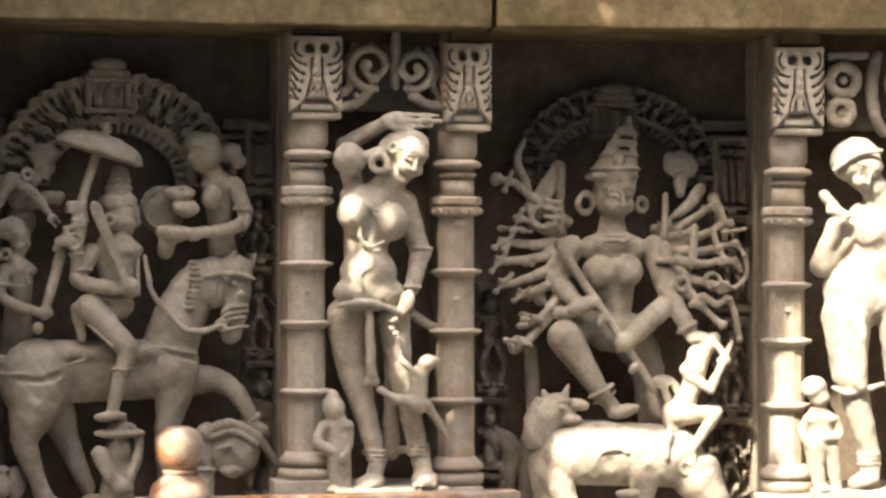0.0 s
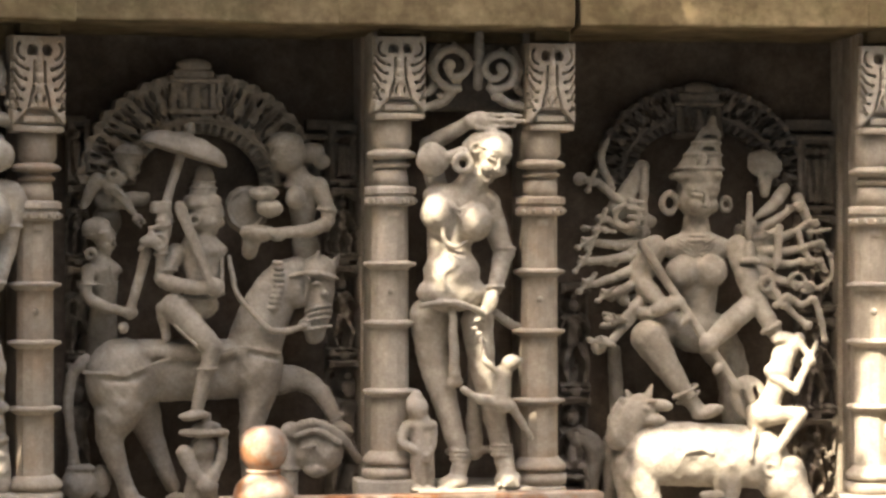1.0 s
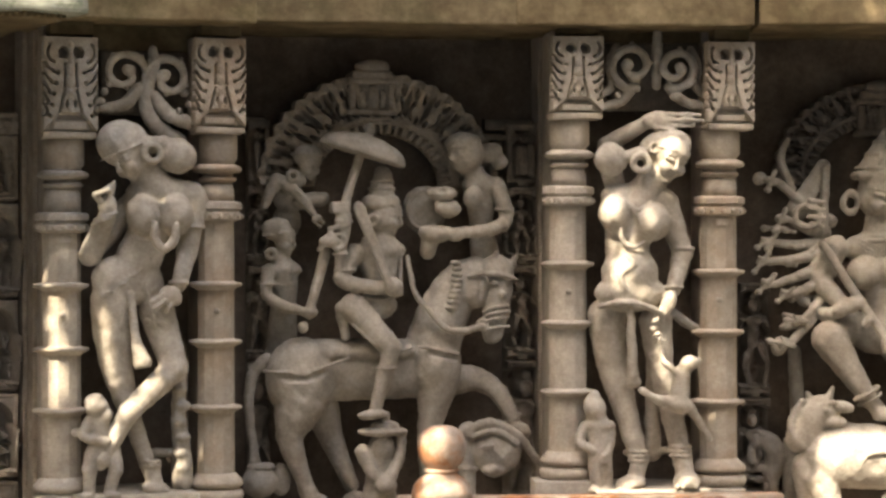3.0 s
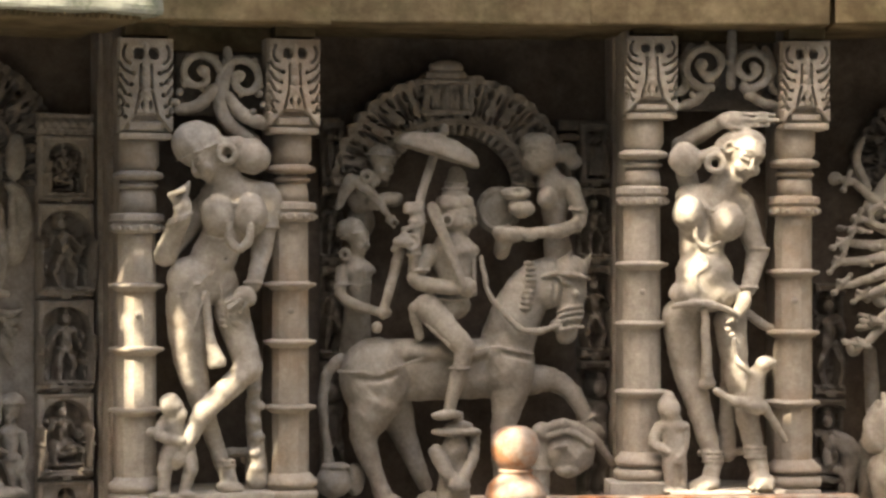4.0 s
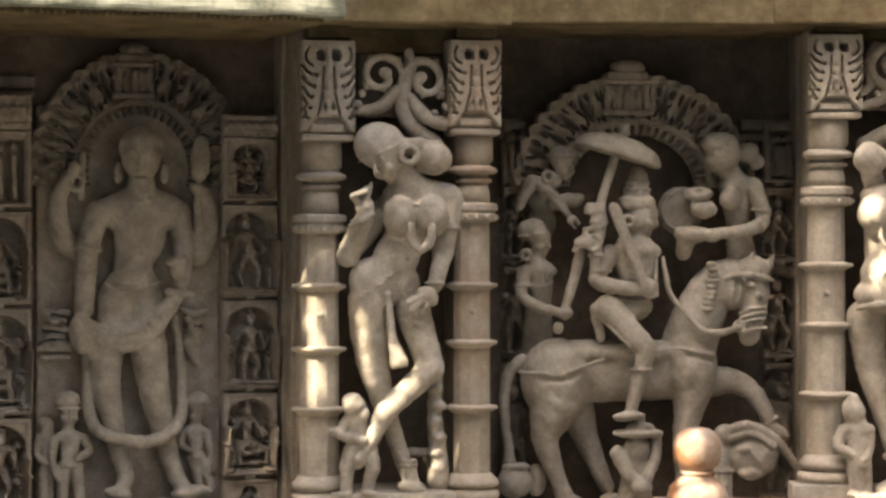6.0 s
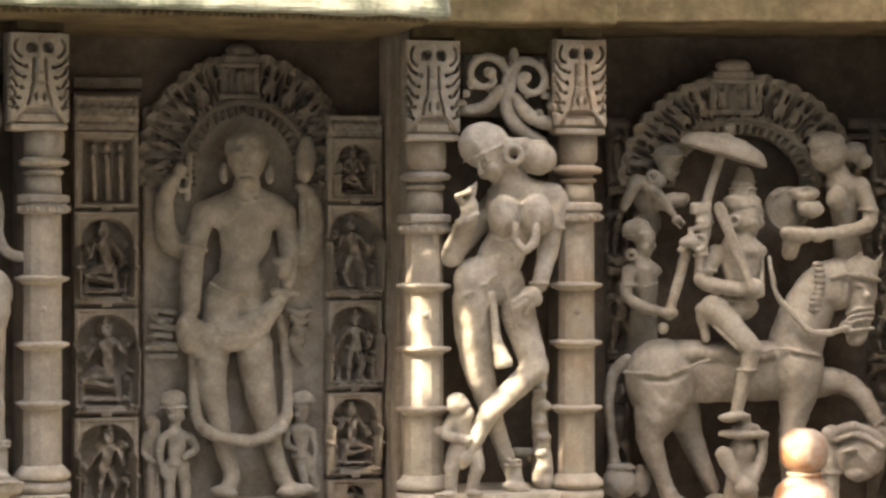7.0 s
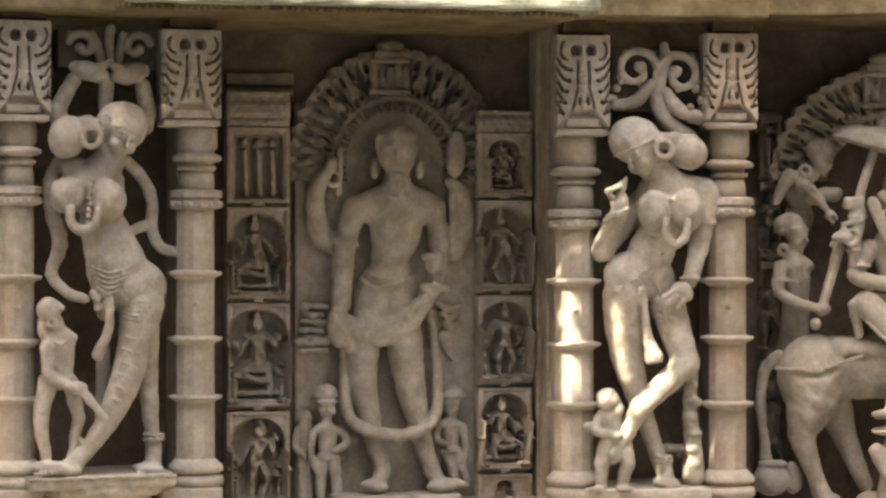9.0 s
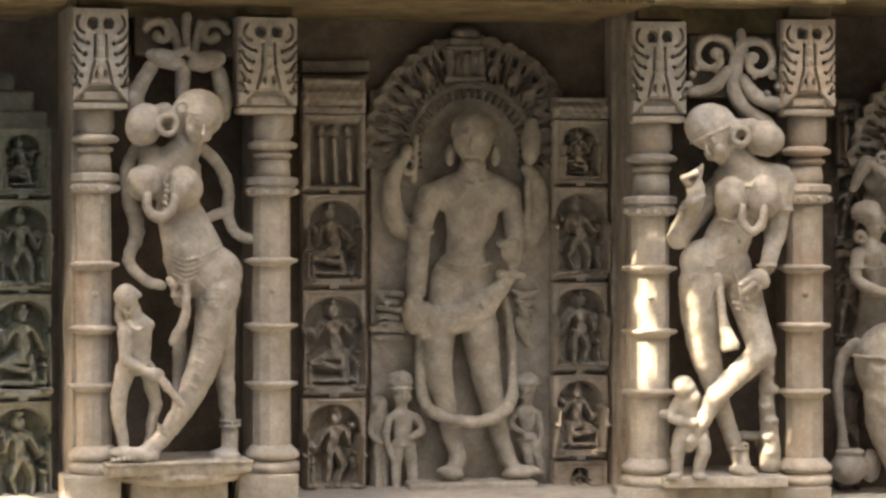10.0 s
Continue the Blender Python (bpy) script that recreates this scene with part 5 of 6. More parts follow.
s.chain((538, 620, b + 40, 8), (540, 715, b + 50, 10), (560, 758, b + 66, 11), (612, 776, b + 74, 11), (662, 774, b + 74, 11), (694, 752, b + 66, 11), (704, 712, b + 52, 10), (698, 610, b + 36, 8), (690, 560, b + 36, 7), k=4)
s.slab(520, 885, 750, 930, b, b + 90, 6)
figure("god_statue", s, "worn four-armed standing god carved in stone, soft rounded limbs")
s = Carving(V, 446, 690, 550, 925, NICHE, -70)
s.ball(504, 702, b + 38, 24, 17, 22, k=4).visage(506, 722, b + 36, 25, (0.15, 0.1, 0.95), (0.0, -1.0, 0.1)).limb((506, 742, b + 36), (507, 760, b + 36), 10, 12, 4).ball(508, 766, b + 38, 28, 11, 15, k=4).limb((508, 770, b + 38), (508, 806, b + 38), 19, 14, 5, 0.8).ball(508, 814, b + 38, 20, 12, 15, k=4)
for y in (706, 716):
    s.band(504, y, b + 37, 24, 2.5, 0, 0.9, 1)
s.chain((532, 768, b + 40, 8), (543, 790, b + 46, 7), (522, 803, b + 56, 6), k=2).chain((484, 770, b + 40, 8), (479, 804, b + 44, 7), (490, 838, b + 46, 6), k=2).chain((500, 818, b + 38, 13), (496, 858, b + 40, 10), (499, 908, b + 40, 8), k=2).chain((519, 818, b + 38, 13), (524, 858, b + 40, 10), (528, 908, b + 40, 8), k=2).band(509, 816, b + 38, 20, 2.5, 0, 0.8, 1)
s.ball(468, 744, b + 26, 14, 15, 14, k=3).limb((468, 760, b + 24), (468, 800, b + 24), 14, 11, 4, 0.8).chain((464, 804, b + 24, 9), (464, 850, b + 26, 7), (466, 906, b + 26, 7), k=2).chain((476, 804, b + 24, 8), (478, 906, b + 26, 6), k=2).chain((456, 766, b + 26, 6), (452, 796, b + 30, 5), (470, 812, b + 34, 5), k=2)
figure("attendant_statue", s, "small worn stone attendant at a god's feet", "small attendant figures")
s = Carving(V, 700, 690, 785, 925, NICHE, -70)
s.ball(730, 706, b + 38, 22, 15, 20, k=4).visage(728, 724, b + 36, 22, (-0.15, 0.1, 0.95), (0.0, -1.0, 0.1)).band(730, 710, b + 37, 22, 2.5, 0, 0.9, 1).limb((728, 742, b + 36), (727, 756, b + 36), 9, 11, 4).ball(726, 760, b + 38, 25, 10, 14, k=4).limb((726, 764, b + 38), (728, 798, b + 38), 17, 12, 5, 0.8).ball(729, 806, b + 38, 18, 11, 14, k=4)
s.chain((704, 762, b + 40, 7), (702, 784, b + 46, 6), (720, 796, b + 54, 5), k=2).chain((748, 764, b + 40, 7), (754, 796, b + 44, 6), (748, 826, b + 46, 5), k=2).chain((722, 810, b + 38, 11), (730, 840, b + 40, 8), (738, 862, b + 42, 7), k=2).chain((738, 810, b + 38, 11), (748, 840, b + 40, 8), (754, 862, b + 42, 7), k=2).ball(738, 870, b + 48, 24, 7, 14).band(729, 808, b + 38, 18, 2.5, 0, 0.8, 1)
figure("attendant_statue", s, "small worn stone attendant beside a god's leg", "small attendant figures")
s = Carving(V, 445, 520, 520, 640, NICHE, -110)
for i in range(5):
    s.limb((466 + (i % 2) * 4, 546 + i * 14, b + 20), (506 - (i % 2) * 8, 550 + i * 14, b + 26), 5, 6, 1).ball(468 + (i % 3) * 14, 552 + i * 13, b + 28, 9, 6, 9, 20 - i * 9, k=1)
s.slab(452, 606, 514, 618, b - 2, b + 30, 5).slab(460, 622, 512, 632, b - 2, b + 26, 4)
figure("emblem_carving", s, "knobbly worn stone emblem beside a hand")
s = Carving(V, 690, 520, 770, 660, NICHE, -110)
for i in range(4):
    s.chain((704 + i * 4, 546 + i * 16, b + 18, 5), (722 + i * 3, 554 + i * 15, b + 26, 7), (744 - i * 4, 548 + i * 17, b + 20, 5), k=2).ball(712 + i * 6, 562 + i * 14, b + 28, 7, 5, 7, 30, k=1)
s.limb((716, 604, b + 18), (730, 640, b + 20), 16, 7, 4, 0.7).ball(726, 618, b + 34, 5, 6, 8, k=1, cut=True)
figure("ribbon_carving", s, "curled stone ribbon end beside a god statue")
# ---- niche of the horseman ----
s = Carving(H, 350, 290, 890, 925, NICHE - 6, 10, 2.6)
b = -95
s.ball(465, 668, b + 4, 65, 74, 56, k=8).limb((490, 655, b - 6), (660, 653, b - 6), 56, 54, 8, 0.68).limb((500, 622, b), (650, 622, b), 24, 22, 3, 1.7).ball(698, 645, b + 2, 50, 66, 52, k=8)
s.chain((694, 625, b, 50), (712, 565, b + 5, 47), (742, 508, b + 8, 40), (772, 482, b + 10, 28), k=6, flat=0.85)
s.ball(772, 512, b + 22, 30, 36, 28, k=6).limb((812, 482, b + 20), (812, 548, b + 26), 32, 25, 5, 0.8).limb((812, 548, b + 26), (804, 592, b + 28), 24, 19, 4, 0.85)
s.limb((784, 498, b + 48), (780, 560, b + 46), 4, 4, 2, cut=True).limb((790, 600, b + 50), (820, 598, b + 50), 3, 3, 1, cut=True).ball(815, 585, b + 48, 4, 4, 6, cut=True)
s.limb((840, 470, b + 20), (848, 450, b + 24), 8, 3, 3).limb((806, 462, b + 30), (812, 446, b + 30), 8, 3, 3)
s.chain((762, 490, b + 46, 4), (790, 484, b + 52, 5), (815, 486, b + 52, 5), (846, 494, b + 42, 4), k=1).ball(806, 503, b + 47, 9, 5, 7, k=1).ball(806, 509, b + 52, 10, 3, 6, k=1, cut=True).ball(822, 522, b + 46, 7, 7, 5, k=1)
for y in (546, 556, 566, 582):
    s.chain((788, y + 8, b + 44, 3.2), (806, y, b + 51, 3.6), (834, y - 3, b + 42, 3), k=1)
    s.limb((790, y + 14, b + 52), (828, y + 4, b + 51), 2.6, 2.6, 1, cut=True)
s.hoop(786, 576, b + 46, 8, 4, k=1)
for i in range(9):
    s.ball(738 - 0.5 * i + 4 * math.sin(i * 0.5), 466 + i * 10, b + 46, 11, 5, 9, k=1)
s.chain((652, 455, b + 50, 4), (664, 515, b + 58, 5), (690, 550, b + 60, 5), (724, 584, b + 56, 6), (760, 586, b + 52, 6), (786, 578, b + 50, 5), k=2)
# straps and cloth edges
s.chain((400, 655, b + 40, 3), (440, 658, b + 53, 3), (474, 660, b + 56, 3), (512, 646, b + 53, 3), (548, 634, b + 47, 3), k=2).chain((640, 622, b + 46, 3), (672, 614, b + 50, 3), (705, 620, b + 50, 3), (744, 628, b + 40, 3), k=2)
for run in (((396, 664, 36), (430, 668, 52), (474, 671, 60), (512, 657, 52), (550, 646, 38), (580, 644, 36)), ((632, 636, 40), (672, 624, 54), (712, 630, 53), (746, 638, 36))):
    for a_, b_ in zip(run, run[1:]):
        s.limb((a_[0], a_[1], b + a_[2]), (b_[0], b_[1], b + b_[2]), 6, 6, 1, cut=True)
# legs and tail
s.chain((704, 676, b + 6, 40), (697, 728, b + 8, 26), (690, 775, b + 8, 21), (694, 905, b + 6, 17), k=5)
s.chain((728, 674, b - 10, 30), (776, 673, b - 6, 22), (812, 695, b + 2, 17), (834, 730, b + 10, 14), (844, 754, b + 14, 12), k=3).ball(852, 764, b + 18, 24, 15, 18, 25, k=3).band(840, 744, b + 14, 17, 3, -30)
s.chain((462, 712, b + 10, 48), (446, 764, b + 14, 25), (452, 800, b + 14, 20), (470, 850, b + 12, 14), (480, 876, b + 12, 17), k=4).ball(430, 772, b + 12, 9, 12, 12, k=6).ball(492, 890, b + 16, 26, 18, 22)
s.chain((496, 712, b - 32, 36), (520, 780, b - 40, 21), (552, 856, b - 36, 14), k=4).ball(562, 886, b - 14, 26, 18, 22)
s.chain((404, 634, b - 6, 11), (380, 662, b - 8, 10), (374, 720, b - 10, 9), (382, 790, b - 8, 8), (384, 822, b - 8, 13), k=3)
# the rider
s.limb((556, 544, b + 46), (622, 614, b + 60), 25, 19, 3).limb((623, 618, b + 60), (596, 720, b + 60), 17, 11, 3).ball(590, 734, b + 64, 28, 9, 13, -4, k=3).band(614, 652, b + 60, 18, 2.5).chain((556, 575, b + 76, 3), (596, 612, b + 84, 3), k=1)
s.limb((602, 448, b + 26), (604, 520, b + 28), 40, 27, 10, 0.75).ball(606, 444, b + 28, 44, 20, 30, k=8).ball(598, 540, b + 26, 36, 26, 32, k=6).chain((570, 526, b + 54, 3), (604, 532, b + 60, 3), (634, 524, b + 52, 3), k=1)
s.chain((560, 448, b + 34, 17), (536, 492, b + 44, 15), (578, 508, b + 60, 13), (622, 508, b + 68, 11), k=3).ball(626, 508, b + 74, 18, 17, 13, k=2).band(542, 478, b + 42, 18, 3)
s.ball(606, 384, b + 30, 28, 30, 28, k=4).visage(617, 381, b + 32, 32, (0.78, 0.06, 0.62), (0.0, -1.0, 0.0)).limb((608, 412, b + 26), (606, 432, b + 26), 19, 24, 5)
s.slab(578, 346, 640, 370, b + 4, b + 60, 10, 2).limb((606, 344, b + 32), (608, 312, b + 32), 24, 17, 2).ball(608, 306, b + 32, 14, 12, 14).band(606, 334, b + 32, 24, 2, 0, 1, 1).band(607, 322, b + 32, 21, 2, 0, 1, 1).hoop(590, 390, b + 58, 9, 4, k=1)
s.chain((640, 440, b + 40, 4), (640, 520, b + 52, 4), k=2).chain((534, 545, b + 40, 11), (542, 596, b + 36, 8), k=4)
s.limb((566, 368, b + 74), (622, 506, b + 84), 11, 8, 3, 0.45)
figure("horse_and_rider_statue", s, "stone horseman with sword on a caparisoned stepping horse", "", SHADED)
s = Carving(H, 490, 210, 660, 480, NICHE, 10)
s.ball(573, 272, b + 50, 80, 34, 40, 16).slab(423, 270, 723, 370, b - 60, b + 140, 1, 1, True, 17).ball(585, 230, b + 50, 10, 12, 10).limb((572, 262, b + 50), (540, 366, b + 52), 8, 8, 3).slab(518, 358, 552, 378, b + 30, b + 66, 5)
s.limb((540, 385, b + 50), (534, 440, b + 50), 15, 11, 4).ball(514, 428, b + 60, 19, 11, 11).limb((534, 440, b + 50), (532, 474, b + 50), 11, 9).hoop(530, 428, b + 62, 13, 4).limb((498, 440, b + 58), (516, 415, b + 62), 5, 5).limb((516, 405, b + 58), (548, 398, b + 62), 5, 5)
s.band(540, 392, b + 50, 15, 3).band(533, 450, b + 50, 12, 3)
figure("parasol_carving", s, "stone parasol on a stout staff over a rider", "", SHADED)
s = Carving(H, 375, 250, 515, 430, NICHE, -20)
s.ball(476, 278, b - 6, 26, 22, 25, k=5).visage(474, 292, b - 4, 27, (0.8, 0.05, 0.55), (0.0, -1.0, 0.0)).hoop(450, 312, b + 16, 9, 4, k=1).band(474, 276, b - 4, 27, 2.5, 4, 1, 1)
s.limb((462, 318, b - 8), (446, 330, b - 8), 14, 16, 4).ball(444, 352, b - 26, 30, 26, 20, k=6).ball(440, 392, b - 42, 26, 32, 20, k=6)
s.chain((424, 320, b - 2, 13), (410, 344, b - 4, 10), (400, 366, b - 6, 7), k=3).chain((436, 322, b + 2, 12), (462, 348, b + 12, 9), (486, 378, b + 18, 6), k=3).ball(492, 388, b + 20, 10, 7, 8, -30, k=2).limb((488, 392, b + 24), (498, 402, b + 24), 3.5, 3, 1).limb((496, 384, b + 24), (504, 394, b + 24), 3.5, 3, 1)
s.limb((464, 358, b), (502, 352, b + 4), 14, 13, 3).band(468, 358, b, 15, 2, 80, 1, 1).band(462, 344, b + 12, 12, 2.2, 40, 1, 1)
figure("attendant_statue", s, "shade-toned stone attendant crouching behind a parasol", "figures round the horseman", SHADED)
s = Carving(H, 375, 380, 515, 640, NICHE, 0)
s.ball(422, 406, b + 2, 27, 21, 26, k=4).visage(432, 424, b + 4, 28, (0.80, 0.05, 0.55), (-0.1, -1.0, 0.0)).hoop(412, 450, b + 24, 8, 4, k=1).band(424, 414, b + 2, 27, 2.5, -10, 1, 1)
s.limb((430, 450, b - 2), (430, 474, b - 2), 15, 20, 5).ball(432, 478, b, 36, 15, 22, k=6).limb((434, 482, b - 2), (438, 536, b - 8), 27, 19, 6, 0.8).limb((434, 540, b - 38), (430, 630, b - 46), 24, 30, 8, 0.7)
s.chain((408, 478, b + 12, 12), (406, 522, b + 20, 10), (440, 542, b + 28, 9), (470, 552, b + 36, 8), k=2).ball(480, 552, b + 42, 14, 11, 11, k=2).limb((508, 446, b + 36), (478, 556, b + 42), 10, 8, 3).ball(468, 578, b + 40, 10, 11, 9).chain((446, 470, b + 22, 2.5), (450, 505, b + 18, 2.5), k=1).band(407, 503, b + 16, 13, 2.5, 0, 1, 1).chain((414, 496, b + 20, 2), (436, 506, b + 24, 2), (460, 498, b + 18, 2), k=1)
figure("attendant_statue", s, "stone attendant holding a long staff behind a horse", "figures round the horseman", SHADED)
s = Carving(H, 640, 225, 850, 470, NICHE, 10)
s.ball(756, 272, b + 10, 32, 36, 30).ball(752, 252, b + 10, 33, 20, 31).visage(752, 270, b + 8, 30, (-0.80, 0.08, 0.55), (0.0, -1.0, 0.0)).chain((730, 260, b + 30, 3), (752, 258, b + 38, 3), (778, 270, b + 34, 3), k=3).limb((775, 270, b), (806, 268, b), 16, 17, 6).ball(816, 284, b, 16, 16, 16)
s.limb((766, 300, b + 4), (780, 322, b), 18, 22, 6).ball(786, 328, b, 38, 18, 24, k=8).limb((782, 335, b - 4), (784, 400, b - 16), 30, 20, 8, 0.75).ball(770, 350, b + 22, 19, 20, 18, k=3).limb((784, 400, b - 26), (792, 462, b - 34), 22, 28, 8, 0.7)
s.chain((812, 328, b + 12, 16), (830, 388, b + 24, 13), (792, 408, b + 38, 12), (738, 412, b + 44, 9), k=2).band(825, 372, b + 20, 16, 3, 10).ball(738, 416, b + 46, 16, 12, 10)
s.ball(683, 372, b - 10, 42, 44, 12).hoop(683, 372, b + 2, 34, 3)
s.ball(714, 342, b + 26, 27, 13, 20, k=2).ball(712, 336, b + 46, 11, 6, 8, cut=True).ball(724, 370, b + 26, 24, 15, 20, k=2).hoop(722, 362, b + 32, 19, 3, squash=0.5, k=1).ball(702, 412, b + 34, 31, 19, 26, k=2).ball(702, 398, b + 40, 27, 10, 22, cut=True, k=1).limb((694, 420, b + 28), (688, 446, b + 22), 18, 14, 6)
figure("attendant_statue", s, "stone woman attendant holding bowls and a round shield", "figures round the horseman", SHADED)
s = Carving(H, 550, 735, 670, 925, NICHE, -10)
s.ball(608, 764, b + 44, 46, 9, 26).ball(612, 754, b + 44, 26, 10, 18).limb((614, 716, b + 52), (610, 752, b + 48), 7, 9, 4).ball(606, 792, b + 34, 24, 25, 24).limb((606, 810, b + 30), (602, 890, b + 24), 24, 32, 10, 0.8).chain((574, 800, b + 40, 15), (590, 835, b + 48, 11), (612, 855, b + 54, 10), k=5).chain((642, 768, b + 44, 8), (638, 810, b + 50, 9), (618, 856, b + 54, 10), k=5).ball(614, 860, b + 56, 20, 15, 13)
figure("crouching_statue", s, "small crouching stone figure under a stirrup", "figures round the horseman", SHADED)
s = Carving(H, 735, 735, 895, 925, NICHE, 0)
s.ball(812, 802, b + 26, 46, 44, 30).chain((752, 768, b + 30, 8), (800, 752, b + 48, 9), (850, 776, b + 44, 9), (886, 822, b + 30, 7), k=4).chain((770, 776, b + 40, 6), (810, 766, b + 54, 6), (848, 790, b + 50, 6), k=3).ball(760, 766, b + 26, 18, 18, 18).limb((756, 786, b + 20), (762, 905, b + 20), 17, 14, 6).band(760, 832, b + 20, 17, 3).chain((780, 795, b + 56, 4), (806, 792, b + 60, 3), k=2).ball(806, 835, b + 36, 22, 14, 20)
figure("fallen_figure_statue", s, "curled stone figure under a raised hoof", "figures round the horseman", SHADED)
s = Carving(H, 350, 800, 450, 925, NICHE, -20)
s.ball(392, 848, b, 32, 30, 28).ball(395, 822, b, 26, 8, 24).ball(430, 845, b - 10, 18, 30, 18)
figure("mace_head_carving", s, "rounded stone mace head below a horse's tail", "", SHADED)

# ---- niche of the many-armed goddess ----
s = Carving(DD, 860, 195, 1335, 790, NICHE - 6, 10, 2.8)
b = -105
s.ball(1084, 345, b + 2, 38, 44, 32, k=6).visage(1090, 343, b + 8, 46, (0.30, 0.16, 0.93), (0.04, -0.98, 0.15))
s.limb((1090, 305, b + 10), (1108, 240, b + 10), 42, 19, 2).slab(1045, 304, 1132, 319, b - 22, b + 46, 10, 2)
for y, r in ((300, 44), (276, 34), (254, 26)):
    s.ball(1088 + (300 - y) * 0.30, y, b + 10, r + 3, 7, r + 3, k=1)
for y in (290, 266, 246):
    s.ball(1092 + (300 - y) * 0.3, y - 2, b + 40 - (300 - y) * 0.3, 13, 4, 12, k=1, cut=True)
s.limb((1110, 232, b + 10), (1114, 210, b + 10), 12, 5).ball(1094, 284, b + 50, 10, 13, 8)
s.hoop(1036, 360, b + 10, 13, 5, squash=1.3).hoop(1136, 362, b - 4, 9, 4, squash=1.3).limb((1084, 392, b - 2), (1082, 430, b - 6), 23, 30, 6).band(1083, 418, b - 4, 27, 3).band(1083, 426, b - 4, 30, 3)
s.ball(1084, 440, b - 4, 66, 30, 28, k=10).ball(1060, 482, b + 24, 31, 30, 26, k=6).ball(1108, 480, b + 24, 31, 30, 26, k=6).limb((1086, 480, b), (1088, 555, b), 42, 30, 10, 0.75).ball(1082, 585, b - 4, 50, 40, 34, k=12)
for i in range(3):
    s.chain((1050, 422 + i * 8, b + 24, 2), (1084, 436 + i * 9, b + 30, 2), (1118, 422 + i * 8, b + 24, 2), k=1)
s.limb((1040, 574, b - 16), (1002, 594, b + 28), 28, 30, 8).limb((1000, 598, b + 38), (1068, 702, b + 46), 32, 15, 6).limb((1068, 702, b + 46), (1086, 722, b + 50), 15, 13, 5).ball(1104, 728, b + 52, 30, 12, 18, -15, k=8).band(1064, 692, b + 46, 23, 4, -30).band(1070, 702, b + 46, 22, 3, -30)
s.chain((1112, 592, b - 16, 40), (1145, 650, b - 20, 30), (1150, 740, b - 16, 22), k=10)
s.limb((988, 432, b + 52), (1165, 700, b + 58), 8, 8, 3)
for x, y in ((1066, 566), (1122, 650), (1100, 612)):
    s.ball(x, y, b + 58, 14, 7, 12, -55, k=2)
s.chain((1010, 440, b + 10, 24), (985, 490, b + 20, 18), (1020, 535, b + 46, 15), k=8).ball(1034, 540, b + 56, 32, 14, 13, -20).chain((990, 555, b + 36, 12), (1020, 550, b + 46, 12), k=4)
s.chain((1158, 440, b + 10, 24), (1180, 510, b + 26, 18), (1222, 588, b + 46, 14), k=8).band(1216, 580, b + 44, 17, 4, -30).chain((1190, 530, b + 20, 18), (1145, 570, b + 48, 19), (1112, 602, b + 60, 15), k=8).ball(1105, 608, b + 62, 17, 16, 13)
# the fan of arms to either side
rnd = random.Random(4)


def gripping_hand(c, x, y, d, size, turn):
    """A small fist with knuckles round a hilt."""
    c.ball(x, y, d, size, size * 0.72, size * 0.7, turn, k=2)
    t = radians(turn)
    for n in (-0.6, -0.1, 0.4):
        c.ball(x + n * size * math.cos(t), y - n * size * math.sin(t) - size * 0.35, d + size * 0.5, size * 0.26, size * 0.36, size * 0.3, turn, k=1)


for i, (x, y, hx, hy, tilt) in enumerate(((1002, 392, 900, 322, 20), (992, 412, 918, 388, 10), (985, 430, 892, 428, -10), (992, 446, 886, 462, -25), (1000, 462, 892, 503, -25), (1002, 482, 926, 520, -20), (992, 520, 944, 566, -50), (985, 540, 922, 606, -60))):
    d = b - 6 + 5 * i
    mx, my = (x + hx) / 2 + 4, (y + hy) / 2 + 5
    s.chain((x, y, d - 10, 12), (mx, my, d + 8, 9), (hx + 10, hy, d + 20, 6.5), k=2).band(mx, my, d + 8, 10, 2.2, tilt, 1, 1)
    gripping_hand(s, hx, hy, d + 24, 12, tilt)
    t = radians(tilt + rnd.uniform(40, 80))
    reach = rnd.uniform(16, 26)
    s.limb((hx - reach * math.cos(t), hy + reach * math.sin(t), d + 28), (hx + 18 * math.cos(t), hy - 18 * math.sin(t), d + 30), 3.6, 4.4, 1)
    s.ball(hx - reach * math.cos(t), hy + reach * math.sin(t), d + 28, 7, 6, 6, k=1)
s.chain((928, 250, b, 5), (916, 285, b, 8), (936, 335, b + 4, 7), k=2).limb((990, 296, b - 10), (946, 372, b), 13, 20, 4, 0.5).limb((994, 300, b), (988, 412, b), 8, 9, 3).ball(880, 318, b + 8, 13, 12, 10, k=2)
for y in (356, 370, 384):
    s.limb((966, y, b + 24), (992, y + 3, b + 22), 5, 4, 1)
s.hoop(962, 384, b + 20, 22, 6, squash=0.9)
for i, (x, y, hx, hy, tilt) in enumerate(((1160, 408, 1182, 395, 60), (1172, 418, 1224, 412, 40), (1180, 408, 1264, 366, 30), (1190, 432, 1292, 396, 20), (1194, 446, 1302, 432, 10), (1194, 462, 1286, 462, 0), (1196, 480, 1282, 505, -15), (1190, 496, 1246, 532, -30))):
    d = b - 6 + 5 * i
    mx, my = (x + hx) / 2 - 4, (y + hy) / 2 + 6
    s.chain((x, y, d - 10, 12), (mx, my, d + 8, 8), (hx - 8, hy, d + 20, 6), k=2).band(hx - 14, hy + 2, d + 18, 8, 2, tilt, 1, 1)
    gripping_hand(s, hx, hy, d + 24, 11, tilt)
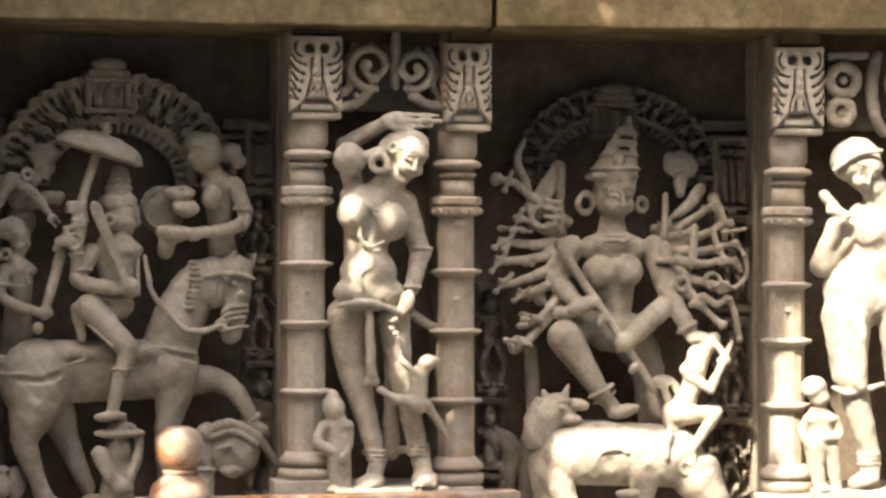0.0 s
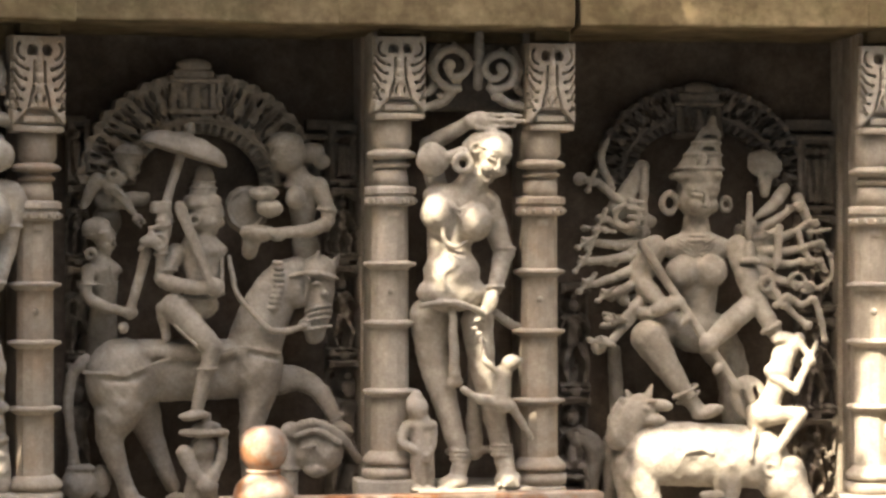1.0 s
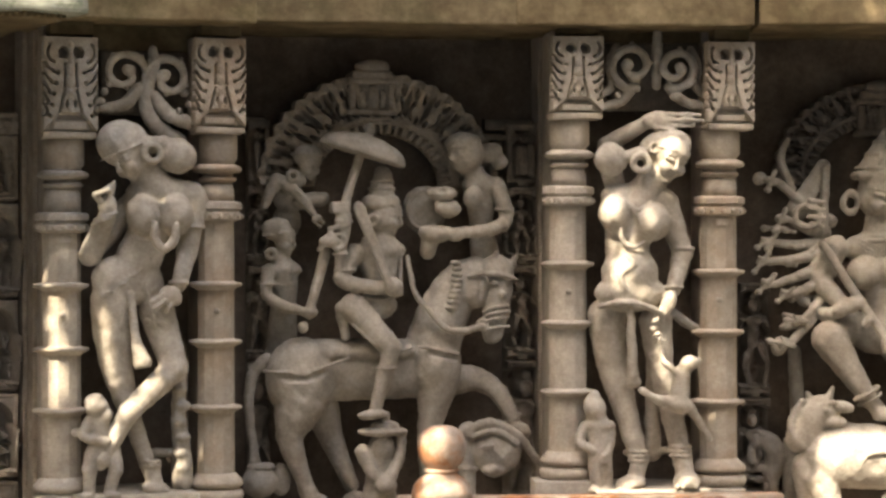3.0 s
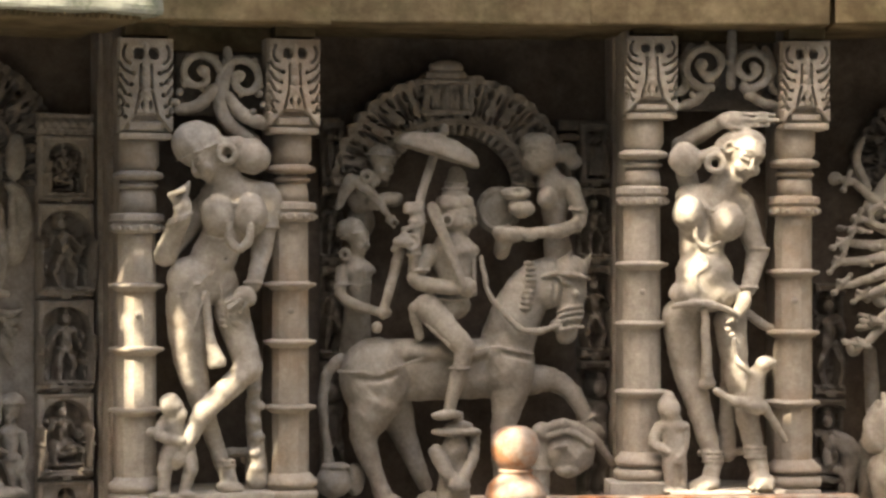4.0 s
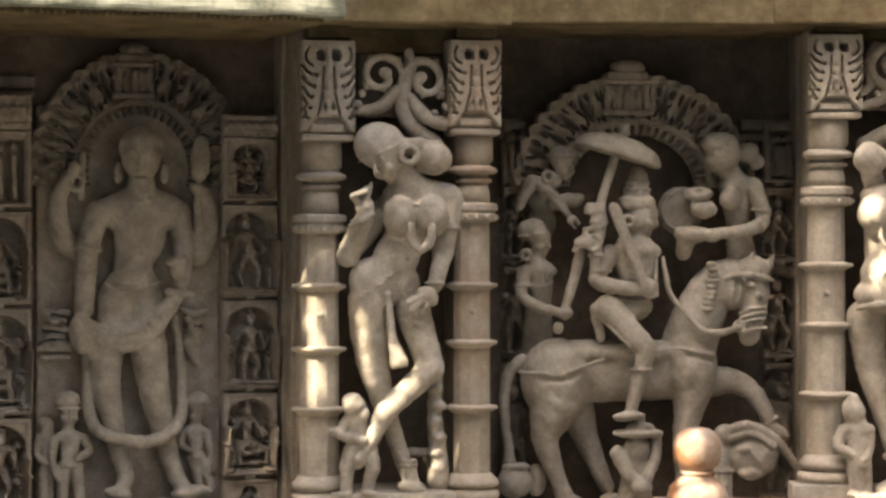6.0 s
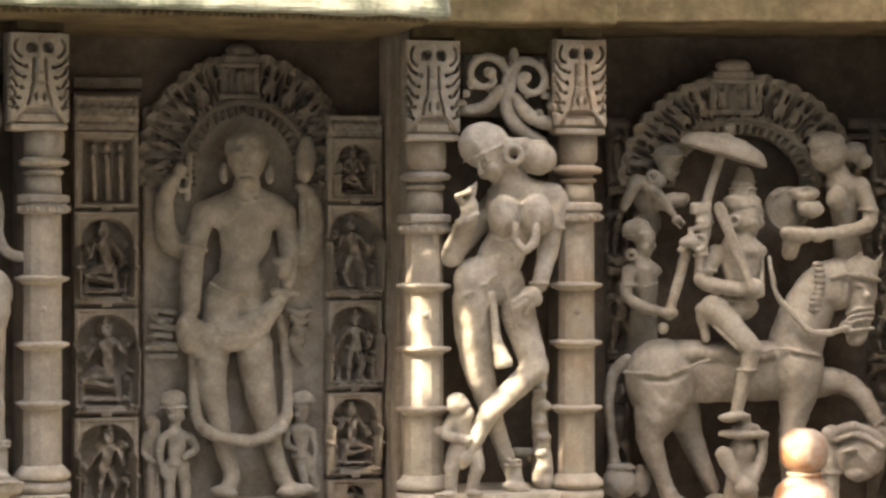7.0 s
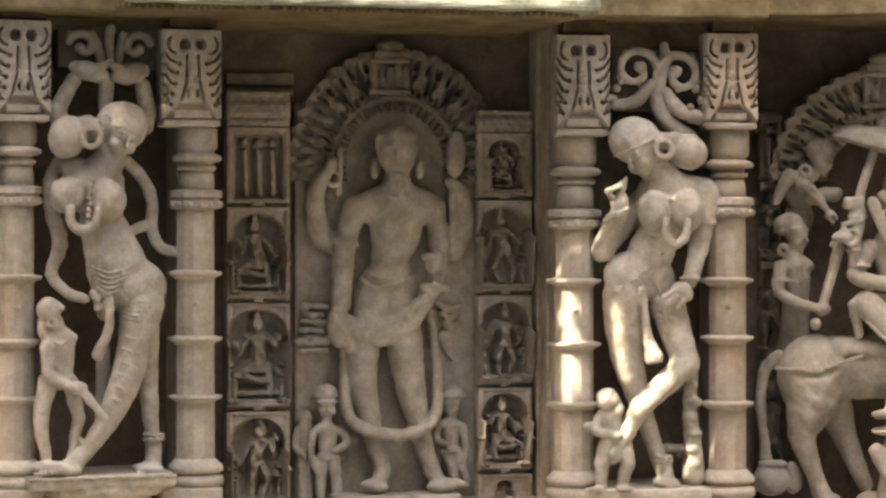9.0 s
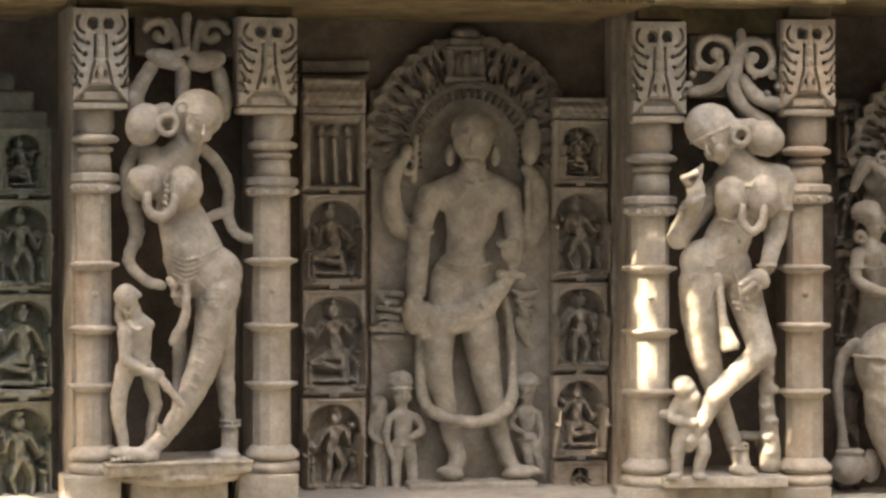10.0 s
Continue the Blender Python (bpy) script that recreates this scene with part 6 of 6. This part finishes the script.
for i in range(14):
    x, y, d = rnd.uniform(880, 975), rnd.uniform(395, 545), b + rnd.uniform(8, 30)
    t, q = rnd.uniform(-0.9, 0.3), rnd.uniform(10, 22)
    s.limb((x, y, d), (x + q * math.cos(t), y + q * math.sin(t), d + 6), rnd.uniform(4, 7), 4, 1).ball(x, y, d + 4, 8, 6, 6, rnd.uniform(-40, 40), k=1)
# bell, vajra, shield, noose and the other emblems in the hands
s.limb((1178, 345, b + 30), (1176, 420, b + 30), 5.5, 6.5, 1).ball(1178, 446, b + 34, 12, 20, 12, k=2).ball(1178, 462, b + 34, 19, 7, 16, k=2).ball(1178, 470, b + 34, 16, 4, 14, k=1, cut=True).ball(1204, 292, b - 18, 34, 26, 10, 20).limb((1204, 318, b - 10), (1204, 342, b), 13, 9)
s.chain((1240, 335, b + 10, 11), (1218, 364, b + 16, 10), (1192, 384, b + 16, 6), k=3).limb((1230, 402, b + 38), (1226, 462, b + 38), 7, 8, 2).limb((1226, 462, b + 40), (1222, 480, b + 40), 6, 3, 2)
s.chain((1262, 352, b + 10, 11), (1280, 388, b + 20, 8), (1284, 420, b + 26, 6), k=3).limb((1282, 412, b + 36), (1320, 405, b + 38), 5, 3, 1)
for p in (((1262, 408, 34, 5), (1272, 440, 38, 6), (1284, 458, 42, 5)), ((1300, 430, 36, 4), (1320, 452, 40, 4.5), (1322, 488, 42, 4.5), (1300, 510, 46, 4.5), (1272, 516, 46, 5)), ((1276, 466, 44, 6), (1300, 462, 44, 6), (1312, 480, 44, 5)), ((1224, 540, 50, 7), (1246, 528, 52, 8), (1270, 540, 52, 6), (1290, 530, 50, 6), (1304, 566, 48, 6), (1310, 602, 46, 5)), ((1216, 508, 46, 6), (1240, 540, 50, 7), (1266, 566, 50, 6), (1280, 576, 50, 7))):
    s.chain(*((x, y, b + d, q) for x, y, d, q in p), k=2)
    for x, y, d, q in p[1::2]:
        s.ball(x, y, b + d + 3, q * 1.5, q * 1.2, q * 1.3, rnd.uniform(-40, 40), k=1)
s.hoop(1208, 503, b + 46, 11, 5).hoop(1262, 498, b + 42, 14, 4)
s.ball(955, 530, b + 22, 15, 10, 10, 40, k=2).ball(934, 574, b + 26, 22, 8, 12, -10, k=2).ball(934, 560, b + 26, 18, 7, 10, 20, k=2).ball(914, 610, b + 26, 15, 18, 12, 30, k=2).limb((940, 620, b - 30), (945, 720, b - 30), 12, 14)
s.ball(1178, 704, b + 54, 34, 42, 9, -20, k=2).limb((1163, 694, b + 58), (1176, 728, b + 58), 5, 5, 1, 3.0, True).limb((1186, 688, b + 58), (1199, 722, b + 58), 5, 5, 1, 3.0, True)
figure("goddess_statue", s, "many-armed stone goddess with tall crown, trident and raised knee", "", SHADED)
s = Carving(DD, 870, 670, 1300, 925, NICHE, 40, 2.7)
b = -60
s.limb((1020, 800, b), (1190, 808, b), 58, 56, 18, 0.9).ball(1000, 805, b, 48, 52, 46, k=14).chain((985, 840, b + 14, 28), (1008, 890, b + 20, 17), (1040, 920, b + 20, 17), k=10).chain((960, 820, b - 8, 26), (965, 905, b - 6, 16), k=10).chain((1135, 825, b + 20, 34), (1140, 880, b + 26, 17), (1130, 920, b + 28, 20), k=10).ball(1110, 875, b + 40, 22, 9, 12)
s.ball(1235, 845, b + 16, 46, 40, 38, -40, k=10).limb((1240, 850, b + 20), (1275, 900, b + 24), 38, 24, 10).ball(1250, 842, b + 54, 9, 6, 6).hoop(1215, 830, b + 48, 10, 4).ball(1086, 834, b + 60, 37, 30, 14, k=4, cut=True).chain((1050, 824, b + 46, 4), (1064, 802, b + 52, 4.5), (1088, 794, b + 54, 4.5), (1112, 802, b + 52, 4), k=2).limb((1215, 800, b + 30), (1222, 840, b + 40), 12, 10)
s.chain((1186, 760, b + 48, 5), (1180, 812, b + 54, 5), k=3)
figure("buffalo_statue", s, "sunlit stone buffalo under the foot of a goddess", "figures round the goddess")
s = Carving(DD, 900, 675, 1060, 830, NICHE, 20)
s.ball(985, 725, b + 4, 34, 30, 28, k=8).limb((950, 770, b - 4), (970, 735, b), 26, 32, 10).limb((958, 760, b - 4), (990, 805, b - 4), 26, 24, 10).ball(1010, 742, b + 18, 22, 11, 18).ball(1022, 716, b + 18, 22, 11, 16, 8).ball(1034, 730, b + 22, 12, 5, 10, k=1, cut=True).limb((998, 702, b + 10), (1006, 682, b + 8), 9, 3, 3).limb((968, 706, b + 6), (962, 692, b + 4), 9, 5, 3).chain((940, 770, b + 10, 8), (936, 740, b + 12, 8), (954, 708, b + 14, 7), k=3).limb((985, 712, b + 26), (1012, 708, b + 28), 4, 4, 2).ball(996, 722, b + 32, 6, 5, 5).ball(1020, 726, b + 36, 9, 5, 8, cut=True)
figure("lion_statue", s, "stone lion biting at a buffalo's back", "figures round the goddess")
s = Carving(DD, 1160, 575, 1310, 860, NICHE, 40)
s.ball(1250, 612, b + 14, 17, 19, 17).ball(1238, 600, b + 12, 24, 13, 18).ball(1264, 600, b + 10, 12, 12, 12).limb((1238, 630, b + 14), (1224, 685, b + 16), 22, 17, 6, 0.85).ball(1226, 655, b + 20, 23, 18, 16).limb((1220, 695, b + 16), (1205, 732, b + 16), 18, 24, 8)
s.limb((1222, 668, b + 26), (1258, 690, b + 34), 10, 9, 3).limb((1258, 690, b + 34), (1280, 645, b + 36), 9, 7, 2).limb((1282, 640, b + 34), (1296, 606, b + 30), 5, 4, 2).ball(1282, 640, b + 36, 13, 9, 9).limb((1200, 736, b + 22), (1268, 732, b + 40), 20, 12, 5).limb((1268, 734, b + 40), (1226, 795, b + 42), 12, 8, 3).limb((1222, 800, b + 40), (1228, 838, b + 40), 11, 9).chain((1190, 730, b + 12, 20), (1190, 790, b + 20, 12), k=6).limb((1262, 600, b + 24), (1290, 640, b + 30), 7, 7, 3)
figure("warrior_statue", s, "small sunlit stone warrior climbing from a buffalo", "figures round the goddess")
b = NICHE
s = Carving(DD, 850, 690, 960, 925, NICHE, -60)
s.chain((880, 770, b + 20, 16), (905, 790, b + 30, 18), (900, 850, b + 26, 14), (890, 910, b + 24, 16), k=6).hoop(890, 800, b + 30, 26, 8).limb((935, 780, b + 20), (930, 900, b + 20), 16, 14)
figure("attendant_statue", s, "shade-toned worn stone attendant beside a lion", "figures round the goddess", SHADED)

# ---- coping rail in front, with its reddish finial ----
rail = thing("coping_rail", B, B.at(985, 960, 130), "brownish stone coping rail in front of the figures", "rail", "", "structure")
part("bar", from_bm("bar", block(B, 640, 877, 1318, 950, 104, 150, 0.008, 0.004, 10, 8), TERRACOTTA), rail)
fin = thing("finial", H, H.at(713, 878, 118), "reddish round stone finial on a waisted foot, sunlit on one side", "finial")
part("ball", from_bm("ball", lathe(H, 713, 118, [(2, 754), (18, 756), (30, 762), (38, 772), (42, 786), (42, 800), (39, 812), (33, 822), (27, 828), (24, 831)], 40), TERRACOTTA, True), fin, "smooth reddish ball")
part("foot", from_bm("foot", lathe(H, 713, 118, [(23, 830), (29, 832), (31, 835), (26, 838), (29, 842), (40, 850), (48, 860), (52, 874), (54, 884)], 40), TERRACOTTA, True), fin, "bell-shaped pinkish foot")
